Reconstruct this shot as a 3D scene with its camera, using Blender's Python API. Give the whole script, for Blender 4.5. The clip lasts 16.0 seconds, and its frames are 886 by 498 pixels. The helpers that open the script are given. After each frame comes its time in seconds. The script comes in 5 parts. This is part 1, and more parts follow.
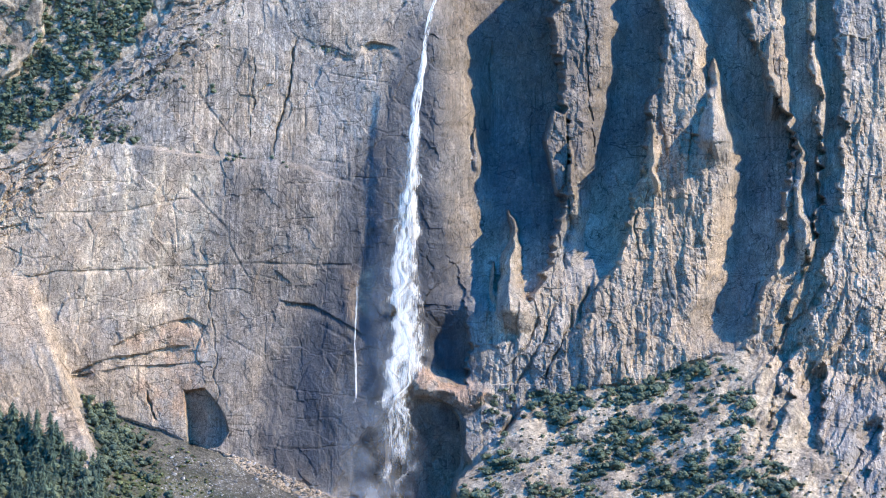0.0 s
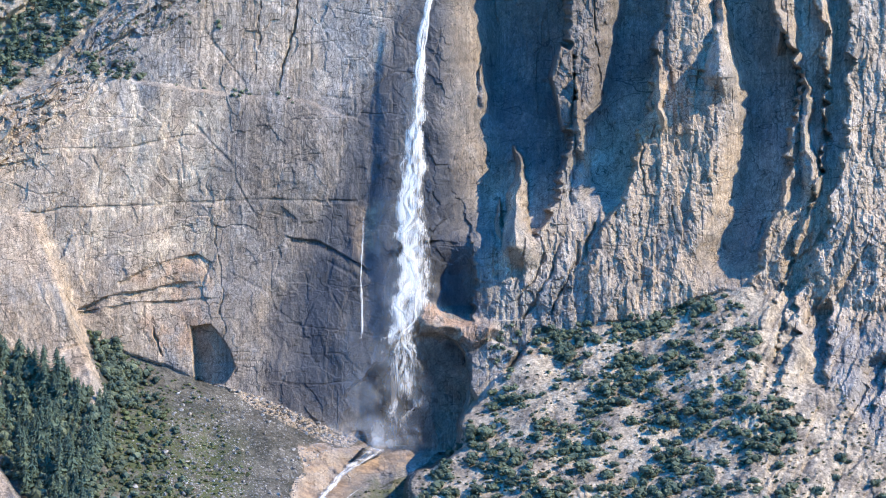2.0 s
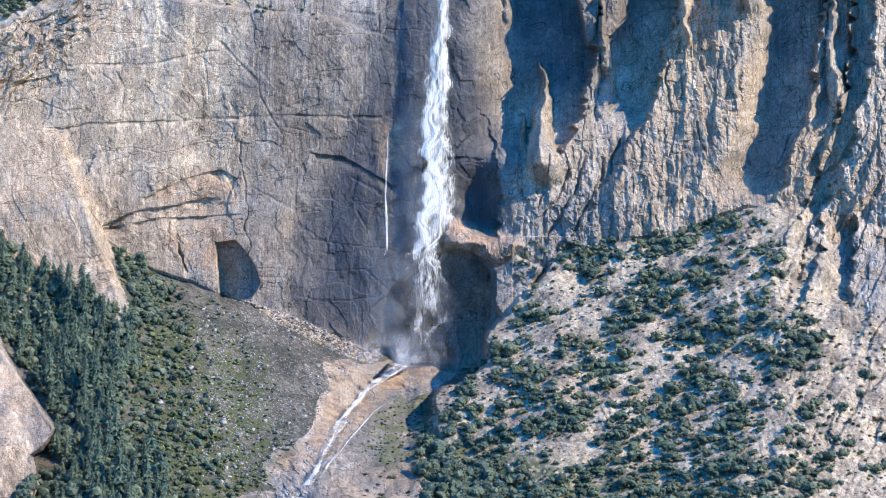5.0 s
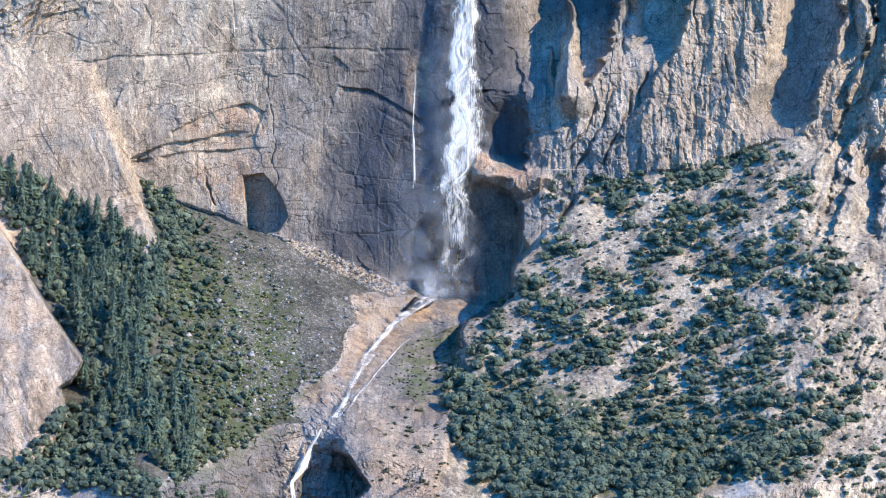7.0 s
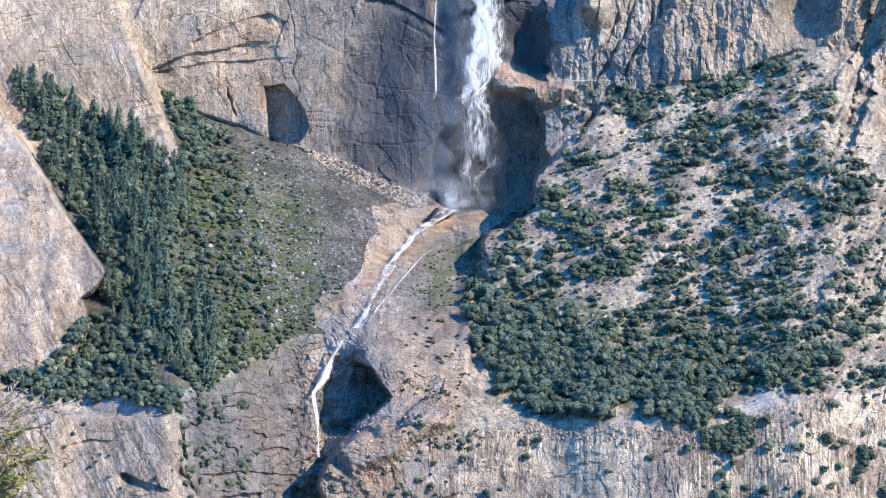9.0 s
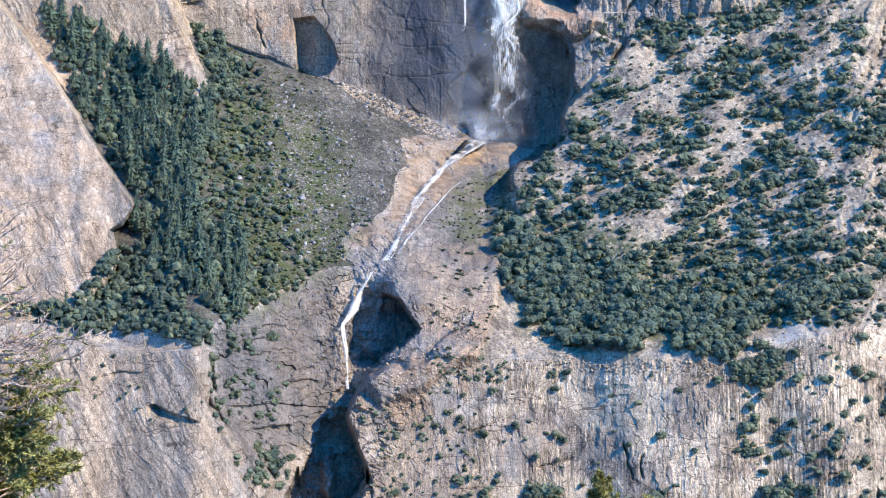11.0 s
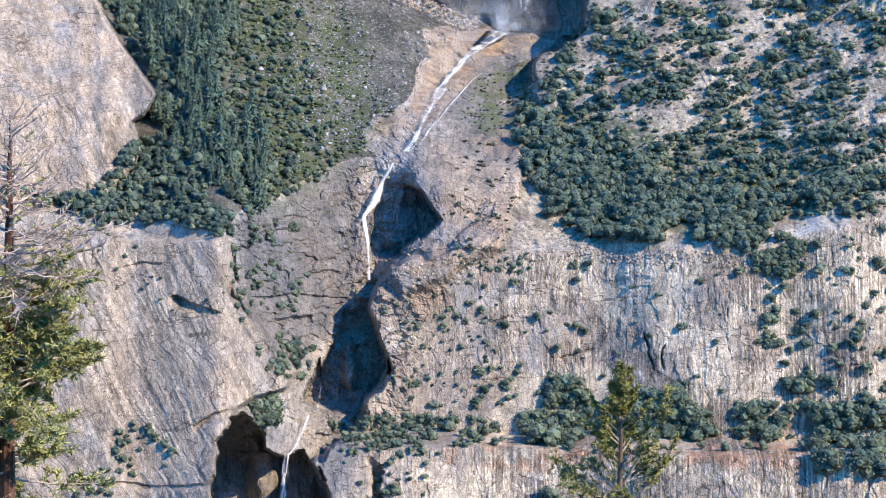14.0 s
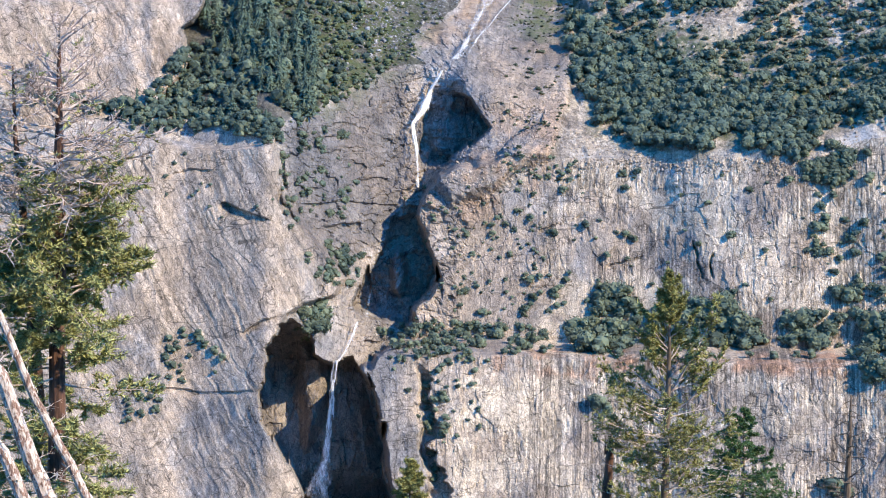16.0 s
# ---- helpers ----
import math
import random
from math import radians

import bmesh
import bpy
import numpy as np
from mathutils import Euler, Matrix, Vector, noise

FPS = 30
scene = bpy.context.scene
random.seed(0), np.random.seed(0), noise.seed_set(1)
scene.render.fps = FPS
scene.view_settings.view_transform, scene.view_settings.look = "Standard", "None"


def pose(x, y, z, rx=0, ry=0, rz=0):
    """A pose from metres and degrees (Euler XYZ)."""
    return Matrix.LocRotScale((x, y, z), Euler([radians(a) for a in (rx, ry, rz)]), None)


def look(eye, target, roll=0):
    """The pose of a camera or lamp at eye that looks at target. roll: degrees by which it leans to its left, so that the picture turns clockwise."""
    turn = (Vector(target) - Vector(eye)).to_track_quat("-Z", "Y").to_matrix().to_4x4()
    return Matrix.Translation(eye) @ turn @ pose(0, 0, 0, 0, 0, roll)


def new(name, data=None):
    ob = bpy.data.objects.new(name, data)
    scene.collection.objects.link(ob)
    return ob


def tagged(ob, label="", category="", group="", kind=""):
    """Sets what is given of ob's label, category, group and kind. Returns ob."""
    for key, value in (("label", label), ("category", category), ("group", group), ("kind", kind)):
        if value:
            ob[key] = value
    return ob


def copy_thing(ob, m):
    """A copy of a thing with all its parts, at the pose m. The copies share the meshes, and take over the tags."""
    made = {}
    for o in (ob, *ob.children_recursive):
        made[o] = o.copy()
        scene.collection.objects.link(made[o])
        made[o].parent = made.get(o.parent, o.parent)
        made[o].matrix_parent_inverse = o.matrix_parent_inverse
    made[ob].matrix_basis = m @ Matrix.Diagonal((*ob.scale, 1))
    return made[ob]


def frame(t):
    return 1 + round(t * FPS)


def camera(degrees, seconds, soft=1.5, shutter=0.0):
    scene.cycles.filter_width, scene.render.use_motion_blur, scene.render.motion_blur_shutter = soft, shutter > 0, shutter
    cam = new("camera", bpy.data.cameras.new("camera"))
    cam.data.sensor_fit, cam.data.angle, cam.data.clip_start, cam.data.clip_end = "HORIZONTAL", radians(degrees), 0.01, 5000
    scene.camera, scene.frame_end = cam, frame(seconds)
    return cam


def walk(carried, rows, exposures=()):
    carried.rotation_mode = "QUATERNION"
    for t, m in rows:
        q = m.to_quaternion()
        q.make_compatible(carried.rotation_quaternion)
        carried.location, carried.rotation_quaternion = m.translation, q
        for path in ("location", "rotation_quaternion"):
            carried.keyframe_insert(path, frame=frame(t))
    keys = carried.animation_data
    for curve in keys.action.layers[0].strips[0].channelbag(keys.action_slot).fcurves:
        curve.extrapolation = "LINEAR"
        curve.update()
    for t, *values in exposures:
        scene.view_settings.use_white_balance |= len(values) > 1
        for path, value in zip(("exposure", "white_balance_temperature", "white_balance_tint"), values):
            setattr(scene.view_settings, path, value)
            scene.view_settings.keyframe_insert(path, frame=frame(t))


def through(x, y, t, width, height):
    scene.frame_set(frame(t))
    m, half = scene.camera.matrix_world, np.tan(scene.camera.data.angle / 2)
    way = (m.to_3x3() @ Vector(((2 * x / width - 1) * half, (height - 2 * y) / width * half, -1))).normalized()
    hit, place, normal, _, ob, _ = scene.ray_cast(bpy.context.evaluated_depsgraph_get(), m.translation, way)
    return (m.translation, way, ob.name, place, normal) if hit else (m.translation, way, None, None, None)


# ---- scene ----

# ---- camera: one tripod spot on the far valley side, a slow tilt and pan ----
EYE = (0.0, 0.0, 490.0)
FOCAL = 5175.0          # face units per radian
PITCH0 = 0.034          # radians
cam = camera(17.22, 16.0, soft=1.0)
TURNS = [
    (0.0, 0.000, 1.948), (0.5, -0.015, 1.578), (1.0, -0.014, 1.202), (1.5, 0.038, 0.897), (2.0, 0.119, 0.695),
    (2.5, 0.136, 0.510), (3.0, 0.151, 0.319), (3.5, 0.238, 0.037), (4.0, 0.404, -0.336), (6.5, 0.913, -1.833),
    (7.0, 1.141, -2.254), (7.5, 1.369, -2.761), (8.0, 1.541, -3.306), (8.5, 1.559, -3.684), (9.0, 1.558, -3.998),
    (9.5, 1.650, -4.350), (10.0, 1.801, -4.745), (12.5, 2.411, -6.186), (13.0, 2.400, -6.627), (13.5, 2.400, -7.045),
    (14.0, 2.553, -7.457), (14.5, 2.796, -7.990), (15.0, 3.164, -8.527), (15.5, 3.350, -8.945), (16.0, 3.519, -9.267),
]
walk(cam, [(t, pose(*EYE, 90 + tilt, 0, yaw)) for t, yaw, tilt in TURNS])

# ---- light: morning sun from the right, deep blue sky ----
SUN_AT = Vector((0.70, -0.40, 0.60)).normalized()
sun = new("sun", bpy.data.lights.new("sun", "SUN"))
sun.data.energy, sun.data.angle, sun.data.color = 2.0, radians(0.5), (1.0, 0.855, 0.63)
sun.matrix_world = look((1500, -1500, 2500), Vector((1500, -1500, 2500)) - SUN_AT)
world = bpy.data.worlds.new("world")
scene.world = world
world.use_nodes = True
wn, wl = world.node_tree.nodes, world.node_tree.links
sky = wn.new("ShaderNodeTexSky")
sky.sky_type, sky.sun_disc = "NISHITA", False
sky.sun_elevation = math.asin(SUN_AT.z)
sky.sun_rotation = math.atan2(SUN_AT.x, SUN_AT.y)
sky.altitude, sky.air_density, sky.dust_density, sky.ozone_density = 1200, 1.0, 0.3, 6.0
deep = wn.new("ShaderNodeHueSaturation")
deep.inputs["Saturation"].default_value, deep.inputs["Hue"].default_value = 1.4, 0.502
wl.new(sky.outputs[0], deep.inputs["Color"])
wl.new(deep.outputs[0], wn["Background"].inputs["Color"])
wn["Background"].inputs["Strength"].default_value = 0.15
scene.view_settings.exposure = 1.88


# ---- number helpers ----
def hashed(i, j, seed):
    h = (i.astype(np.int64) * 374761393 + j.astype(np.int64) * 668265263 + seed * 1442695041) & 0x7FFFFFFF
    h = ((h ^ (h >> 13)) * 1274126177) & 0x7FFFFFFF
    h = ((h ^ (h >> 15)) * 2246822519) & 0x7FFFFFFF
    return ((h ^ (h >> 14)) & 0xFFFFF) / 1048575.0


def vnoise(x, y, seed=0):
    i, j = np.floor(x), np.floor(y)
    a, b = x - i, y - j
    a, b = a * a * a * (a * (a * 6 - 15) + 10), b * b * b * (b * (b * 6 - 15) + 10)
    p = hashed(i, j, seed) * (1 - a) + hashed(i + 1, j, seed) * a
    q = hashed(i, j + 1, seed) * (1 - a) + hashed(i + 1, j + 1, seed) * a
    return (p * (1 - b) + q * b) * 2 - 1


def fbm(x, y, octaves=4, seed=0, gain=0.5):
    s, k = 0.0, 1.0
    for o in range(octaves):
        s = s + k * vnoise(x * 2**o + 17.3 * o, y * 2**o - 9.1 * o, seed + o)
        k *= gain
    return s


def ridged(x, y, octaves=3, seed=0):
    s, k = 0.0, 1.0
    for o in range(octaves):
        s = s + k * (1 - 2 * np.abs(vnoise(x * 2**o + 5.7 * o, y * 2**o + 3.3 * o, seed + o)))
        k *= 0.5
    return s


def cells(x, y, seed=0):
    """Worley cells: a random value for each cell, and the distance to its border."""
    i, j = np.floor(x), np.floor(y)
    d1 = np.full(x.shape, 9.0)
    d2 = np.full(x.shape, 9.0)
    val = np.zeros(x.shape)
    for di in (-1, 0, 1):
        for dj in (-1, 0, 1):
            ci, cj = i + di, j + dj
            px, py = ci + hashed(ci, cj, seed), cj + hashed(ci, cj, seed + 7)
            d = np.hypot(px - x, py - y)
            near = d < d1
            d2 = np.where(near, d1, np.minimum(d2, d))
            val = np.where(near, hashed(ci, cj, seed + 13), val)
            d1 = np.where(near, d, d1)
    return val, d2 - d1


def plates(x, y, seed=0, tilt=1.0):
    """Broken rock: every cell is a flat facet with its own height and tilt."""
    i, j = np.floor(x), np.floor(y)
    d1 = np.full(x.shape, 9.0)
    h = np.zeros(x.shape)
    for di in (-1, 0, 1):
        for dj in (-1, 0, 1):
            ci, cj = i + di, j + dj
            ox, oy = x - ci - hashed(ci, cj, seed), y - cj - hashed(ci, cj, seed + 7)
            d = np.abs(ox) + np.abs(oy) + 0.3 * np.hypot(ox, oy)
            near = d < d1
            facet = hashed(ci, cj, seed + 13) + tilt * (ox * (2 * hashed(ci, cj, seed + 17) - 1) + oy * (2 * hashed(ci, cj, seed + 19) - 1))
            h = np.where(near, facet, h)
            d1 = np.where(near, d, d1)
    return h


def smooth(a, b, x):
    t = np.clip((x - a) / (b - a), 0, 1)
    return t * t * (3 - 2 * t)


def inside(pts, u, v):
    """Signed distance to a closed outline, positive inside."""
    d = np.full(u.shape, 1e9)
    odd = np.zeros(u.shape, bool)
    n = len(pts)
    for k in range(n):
        (ax, ay), (bx, by) = pts[k], pts[(k + 1) % n]
        ex, ey = bx - ax, by - ay
        t = np.clip(((u - ax) * ex + (v - ay) * ey) / (ex * ex + ey * ey), 0, 1)
        d = np.minimum(d, np.hypot(u - ax - t * ex, v - ay - t * ey))
        if ay != by:
            odd ^= ((ay > v) != (by > v)) & (u < ax + (v - ay) * ex / ey)
    return np.where(odd, d, -d)


def along(pts, u, v):
    """Distance to an open line and the share of its length at the nearest place."""
    d, s = np.full(u.shape, 1e9), np.zeros(u.shape)
    n = len(pts) - 1
    for k in range(n):
        (ax, ay), (bx, by) = pts[k], pts[k + 1]
        ex, ey = bx - ax, by - ay
        t = np.clip(((u - ax) * ex + (v - ay) * ey) / (ex * ex + ey * ey), 0, 1)
        e = np.hypot(u - ax - t * ex, v - ay - t * ey)
        s = np.where(e < d, (k + t) / n, s)
        d = np.minimum(d, e)
    return d, s


def curve_at(pts, x):
    return np.interp(x, [p[0] for p in pts], [p[1] for p in pts])


def place(u, v, r):
    """World place of face coordinates u (right) and v (down) at the level distance r from the eye."""
    az, el = (u - 784) / FOCAL, PITCH0 - (v - 441) / FOCAL
    return np.stack([r * np.sin(az), r * np.cos(az), EYE[2] + r * np.tan(el)], -1)


# ---- materials ----
class Nodes:
    """Short hand for building one node material."""

    def __init__(self, name):
        self.mat = bpy.data.materials.new(name)
        self.mat.use_nodes = True
        self.n, self.l = self.mat.node_tree.nodes, self.mat.node_tree.links
        self.bsdf = self.n["Principled BSDF"]
        self.out = self.n["Material Output"]
        self.pos = self.n.new("ShaderNodeTexCoord").outputs["Object"]

    def put(self, socket, value):
        if isinstance(value, bpy.types.NodeSocket):
            self.l.new(value, socket)
        elif isinstance(value, tuple) and len(value) == 3 and socket.type == "RGBA":
            socket.default_value = (*value, 1)
        else:
            socket.default_value = value

    def scaled(self, x, y, z, turn=0.0):
        vec = self.pos
        if turn:
            m = self.n.new("ShaderNodeMapping")
            m.inputs["Rotation"].default_value = (0, radians(turn), 0)
            self.l.new(vec, m.inputs["Vector"])
            vec = m.outputs[0]
        m = self.n.new("ShaderNodeMapping")
        m.inputs["Scale"].default_value = (x, y, z)
        self.l.new(vec, m.inputs["Vector"])
        return m.outputs[0]

    def noise(self, vec, scale=1.0, detail=4.0, rough=0.55, warp=0.0):
        t = self.n.new("ShaderNodeTexNoise")
        t.inputs["Scale"].default_value, t.inputs["Detail"].default_value = scale, detail
        t.inputs["Roughness"].default_value, t.inputs["Distortion"].default_value = rough, warp
        self.l.new(vec, t.inputs["Vector"])
        return t.outputs["Fac"]

    def voro(self, vec, scale=1.0, feature="DISTANCE_TO_EDGE", out="Distance"):
        t = self.n.new("ShaderNodeTexVoronoi")
        t.feature = feature
        t.inputs["Scale"].default_value = scale
        self.l.new(vec, t.inputs["Vector"])
        return t.outputs[out]

    def ramp(self, value, lo, hi, a=0.0, b=1.0):
        t = self.n.new("ShaderNodeMapRange")
        t.interpolation_type = "SMOOTHSTEP"
        for key, x in (("Value", value), ("From Min", lo), ("From Max", hi), ("To Min", a), ("To Max", b)):
            self.put(t.inputs[key], x)
        return t.outputs[0]

    def math(self, op, a, b=0.0):
        t = self.n.new("ShaderNodeMath")
        t.operation = op
        self.put(t.inputs[0], a), self.put(t.inputs[1], b)
        return t.outputs[0]

    def mix(self, fac, a, b, mode="MIX"):
        t = self.n.new("ShaderNodeMix")
        t.data_type, t.blend_type = "RGBA", mode
        self.put(t.inputs[0], fac), self.put(t.inputs[6], a), self.put(t.inputs[7], b)
        return t.outputs[2]

    def grey(self, value):
        t = self.n.new("ShaderNodeCombineColor")
        for k in range(3):
            self.put(t.inputs[k], value)
        return t.outputs[0]

    def field(self, name):
        t = self.n.new("ShaderNodeAttribute")
        t.attribute_name = name
        return t.outputs["Fac"]

    def chance(self):
        return self.n.new("ShaderNodeObjectInfo").outputs["Random"]

    def island(self):
        return self.n.new("ShaderNodeNewGeometry").outputs["Random Per Island"]

    def bump(self, height, strength, distance):
        t = self.n.new("ShaderNodeBump")
        t.inputs["Strength"].default_value, t.inputs["Distance"].default_value = strength, distance
        self.l.new(height, t.inputs["Height"])
        self.l.new(t.outputs[0], self.bsdf.inputs["Normal"])

    def foamy(self, colour, alpha, through):
        """White drops: light scatters back and passes through; alpha leaves gaps."""
        a, b, t = self.n.new("ShaderNodeBsdfDiffuse"), self.n.new("ShaderNodeBsdfTranslucent"), self.n.new("ShaderNodeBsdfTransparent")
        self.put(a.inputs["Color"], colour), self.put(b.inputs["Color"], colour)
        one, two = self.n.new("ShaderNodeMixShader"), self.n.new("ShaderNodeMixShader")
        one.inputs[0].default_value = through
        self.l.new(a.outputs[0], one.inputs[1]), self.l.new(b.outputs[0], one.inputs[2])
        self.put(two.inputs[0], alpha)
        self.l.new(t.outputs[0], two.inputs[1]), self.l.new(one.outputs[0], two.inputs[2])
        self.l.new(two.outputs[0], self.out.inputs["Surface"])
        return self.mat

    def done(self, colour, rough=0.9, **more):
        self.put(self.bsdf.inputs["Base Color"], colour)
        self.put(self.bsdf.inputs["Roughness"], rough)
        self.put(self.bsdf.inputs["Specular IOR Level"], more.get("spec", 0.25))
        return self.mat


def rock_material():
    k = Nodes("granite")

    def times(col, value, fac=1.0):
        return k.mix(fac, col, k.mix(1.0, col, k.grey(value), "MULTIPLY"))

    def line(x, z, turn, width, warp):
        n = k.noise(k.scaled(x, x, z, turn), 1, 3, 0.55, warp)
        return k.ramp(k.math("ABSOLUTE", k.math("SUBTRACT", n, 0.5)), 0.0, width, 0.0, 1.0)

    big = k.noise(k.scaled(0.012, 0.012, 0.009), 1, 5, 0.6)
    mid = k.noise(k.scaled(0.045, 0.045, 0.03), 1, 6, 0.65)
    col = k.mix(k.ramp(big, 0.38, 0.62), (0.275, 0.25, 0.228), (0.40, 0.315, 0.235))
    col = k.mix(k.ramp(mid, 0.46, 0.68), col, (0.46, 0.39, 0.32))
    col = k.mix(k.math("MULTIPLY", k.field("tan"), k.ramp(mid, 0.32, 0.6)), col, (0.42, 0.322, 0.232))
    col = k.mix(k.math("MULTIPLY", k.field("pale"), k.ramp(k.noise(k.scaled(0.03, 0.03, 0.02), 1, 6, 0.65), 0.25, 0.48)), col, (0.60, 0.485, 0.355))
    col = k.mix(k.math("MULTIPLY", k.field("red"), k.ramp(mid, 0.40, 0.58)), col, (0.42, 0.25, 0.155))
    # plates of slightly different stone
    col = times(col, k.ramp(k.voro(k.scaled(0.045, 0.045, 0.022, 6), 1, "F1", "Color"), 0.2, 0.8, 0.88, 1.09))
    col = times(col, k.ramp(k.voro(k.scaled(0.17, 0.17, 0.08, -10), 1, "F1", "Color"), 0.2, 0.8, 0.90, 1.09))
    # water streaks down the face, gathered in patches
    patch = k.ramp(k.noise(k.scaled(0.02, 0.02, 0.014), 1, 4, 0.6), 0.40, 0.56)
    streak = k.noise(k.scaled(0.5, 0.012, 0.010), 1, 4, 0.62, 0.05)
    amount = k.math("MAXIMUM", k.math("MULTIPLY", patch, 0.3), k.math("MULTIPLY", k.field("streak"), k.math("ADD", k.math("MULTIPLY", patch, 0.6), 0.4)))
    col = times(col, k.ramp(streak, 0.42, 0.56, 0.54, 1.26), amount)
    slope = k.noise(k.scaled(0.13, 0.02, 0.010, 29), 1, 7, 0.7, 0.5)
    col = times(col, k.ramp(slope, 0.36, 0.62, 0.68, 1.14), k.field("diag"))
    # long thin seams, upright or sloping with the slabs
    def hatch(x, z, turn):
        n = k.noise(k.scaled(x, 0.03, z, turn), 1, 3, 0.6, 0.15)
        return k.math("MULTIPLY", k.ramp(n, 0.34, 0.43, 0.62, 1.0), k.ramp(n, 0.57, 0.66, 1.0, 1.24))

    spread = k.ramp(k.noise(k.scaled(0.035, 0.035, 0.025, 15), 1, 4, 0.6), 0.42, 0.58, 0.2, 1.0)
    upright = k.math("MAXIMUM", k.math("SUBTRACT", 0.4, k.field("diag")), k.math("MULTIPLY", k.field("streak"), 0.8))
    col = times(col, hatch(0.42, 0.026, 2), k.math("MULTIPLY", upright, spread))
    col = times(col, hatch(0.34, 0.028, 29), k.math("MULTIPLY", k.field("diag"), k.math("MULTIPLY", spread, 0.9)))
    col = times(col, hatch(0.04, 0.30, -6), k.math("MULTIPLY", spread, 0.15))
    # thin broken ledges and seams that wander
    seam = k.math("MINIMUM", line(0.05, 0.11, 12, 0.012, 0.8), line(0.13, 0.05, -14, 0.010, 0.8))
    col = times(col, k.ramp(seam, 0.0, 1.0, 0.50, 1.0), spread)
    col = times(col, k.ramp(k.voro(k.scaled(0.55, 0.55, 0.3, -20), 1, "F1", "Color"), 0.2, 0.8, 0.88, 1.11))
    # grain and lichen
    col = times(col, k.ramp(k.noise(k.scaled(0.35, 0.35, 0.2), 1, 7, 0.72), 0.3, 0.72, 0.84, 1.13))
    col = times(col, k.ramp(k.noise(k.scaled(1.3, 1.3, 0.7), 1, 3, 0.7), 0.3, 0.7, 0.64, 1.34))
    crack = k.math("MINIMUM", line(0.03, 0.012, 8, 0.006, 0.3), line(0.010, 0.04, 5, 0.006, 0.3))
    gap = k.ramp(crack, 0.0, 1.0, 0.45, 1.0)
    # a net of fine joints, dark in the gap and pale along the broken rim
    bent = k.n.new("ShaderNodeVectorMath")
    bent.operation = "MULTIPLY_ADD"
    shift = k.n.new("ShaderNodeTexNoise")
    shift.inputs["Scale"].default_value, shift.inputs["Detail"].default_value = 0.09, 3
    k.l.new(k.pos, shift.inputs["Vector"]), k.l.new(shift.outputs["Color"], bent.inputs[0])
    bent.inputs[1].default_value = (4, 4, 4)
    k.l.new(k.pos, bent.inputs[2])
    for sx, sz, lo in ((0.10, 0.035, 0.50), (0.035, 0.11, 0.54)):
        net = k.n.new("ShaderNodeMapping")
        net.inputs["Scale"].default_value = (sx, sx * 0.3, sz)
        k.l.new(bent.outputs[0], net.inputs["Vector"])
        edge = k.voro(net.outputs[0], 1)
        where = k.ramp(k.noise(k.scaled(0.022, 0.022, 0.022), 1.7 + sx, 3, 0.6), lo, lo + 0.12)
        col = times(col, k.math("MULTIPLY", k.ramp(edge, 0.006, 0.022, 0.58, 1.0), k.ramp(edge, 0.022, 0.06, 1.16, 1.0)), where)
    col = times(col, gap)
    # dark blue-grey for soaked rock and for the painted shade of the hollows
    wet_shade = k.math("MULTIPLY", k.field("wet_shade"), k.ramp(k.noise(k.scaled(0.06, 0.06, 0.01), 1, 6, 0.65), 0.2, 0.6, 0.78, 1.0))
    col = k.mix(wet_shade, col, k.mix(1.0, k.mix(0.65, col, (0.30, 0.325, 0.37)), (0.17, 0.18, 0.205), "MULTIPLY"))
    col = k.mix(k.math("MULTIPLY", k.field("orange"), k.ramp(mid, 0.30, 0.52, 0.35, 1.0)), col, k.mix(k.ramp(k.noise(k.scaled(0.11, 0.11, 0.16), 1, 5, 0.65), 0.38, 0.62), (0.19, 0.135, 0.10), (0.40, 0.285, 0.19)))
    col = k.mix(k.math("MULTIPLY", k.field("green"), k.ramp(k.noise(k.scaled(0.08, 0.08, 0.08), 1, 6, 0.7), 0.42, 0.58)), col, (0.10, 0.115, 0.05))
    # thin upright gaps between the columns of the streaked cliffs
    for sx, sz in ((0.30, 0.035), (0.62, 0.09)):
        net = k.n.new("ShaderNodeMapping")
        net.inputs["Scale"].default_value = (sx, sx * 0.3, sz)
        k.l.new(bent.outputs[0], net.inputs["Vector"])
        edge = k.voro(net.outputs[0], 1)
        where = k.math("MULTIPLY", k.field("streak"), k.ramp(k.noise(k.scaled(0.04, 0.04, 0.03), 1 + sx, 4, 0.6), 0.36, 0.52))
        col = times(col, k.math("MULTIPLY", k.ramp(edge, 0.02, 0.09, 0.62, 1.0), k.ramp(edge, 0.15, 0.30, 0.98, 1.10)), where)
    h = k.math("ADD", k.noise(k.scaled(0.7, 0.7, 0.4), 1, 6, 0.75), k.math("MULTIPLY", gap, 0.6))
    # small flakes and blocks with sharp edges
    for size, turn, much in ((0.17, -10, 1.5), (0.30, 14, 0.9), (0.55, -20, 0.6)):
        flake = k.voro(k.scaled(size, size, size * 0.5, turn), 1, "F1", "Color")
        h = k.math("ADD", h, k.math("MULTIPLY", k.ramp(flake, 0.0, 1.0), much))
    h = k.math("ADD", h, k.math("MULTIPLY", seam, 0.8))
    k.bump(h, 0.6, 0.8)
    return k.done(col, k.ramp(wet_shade, 0.0, 1.0, 0.88, 0.5))


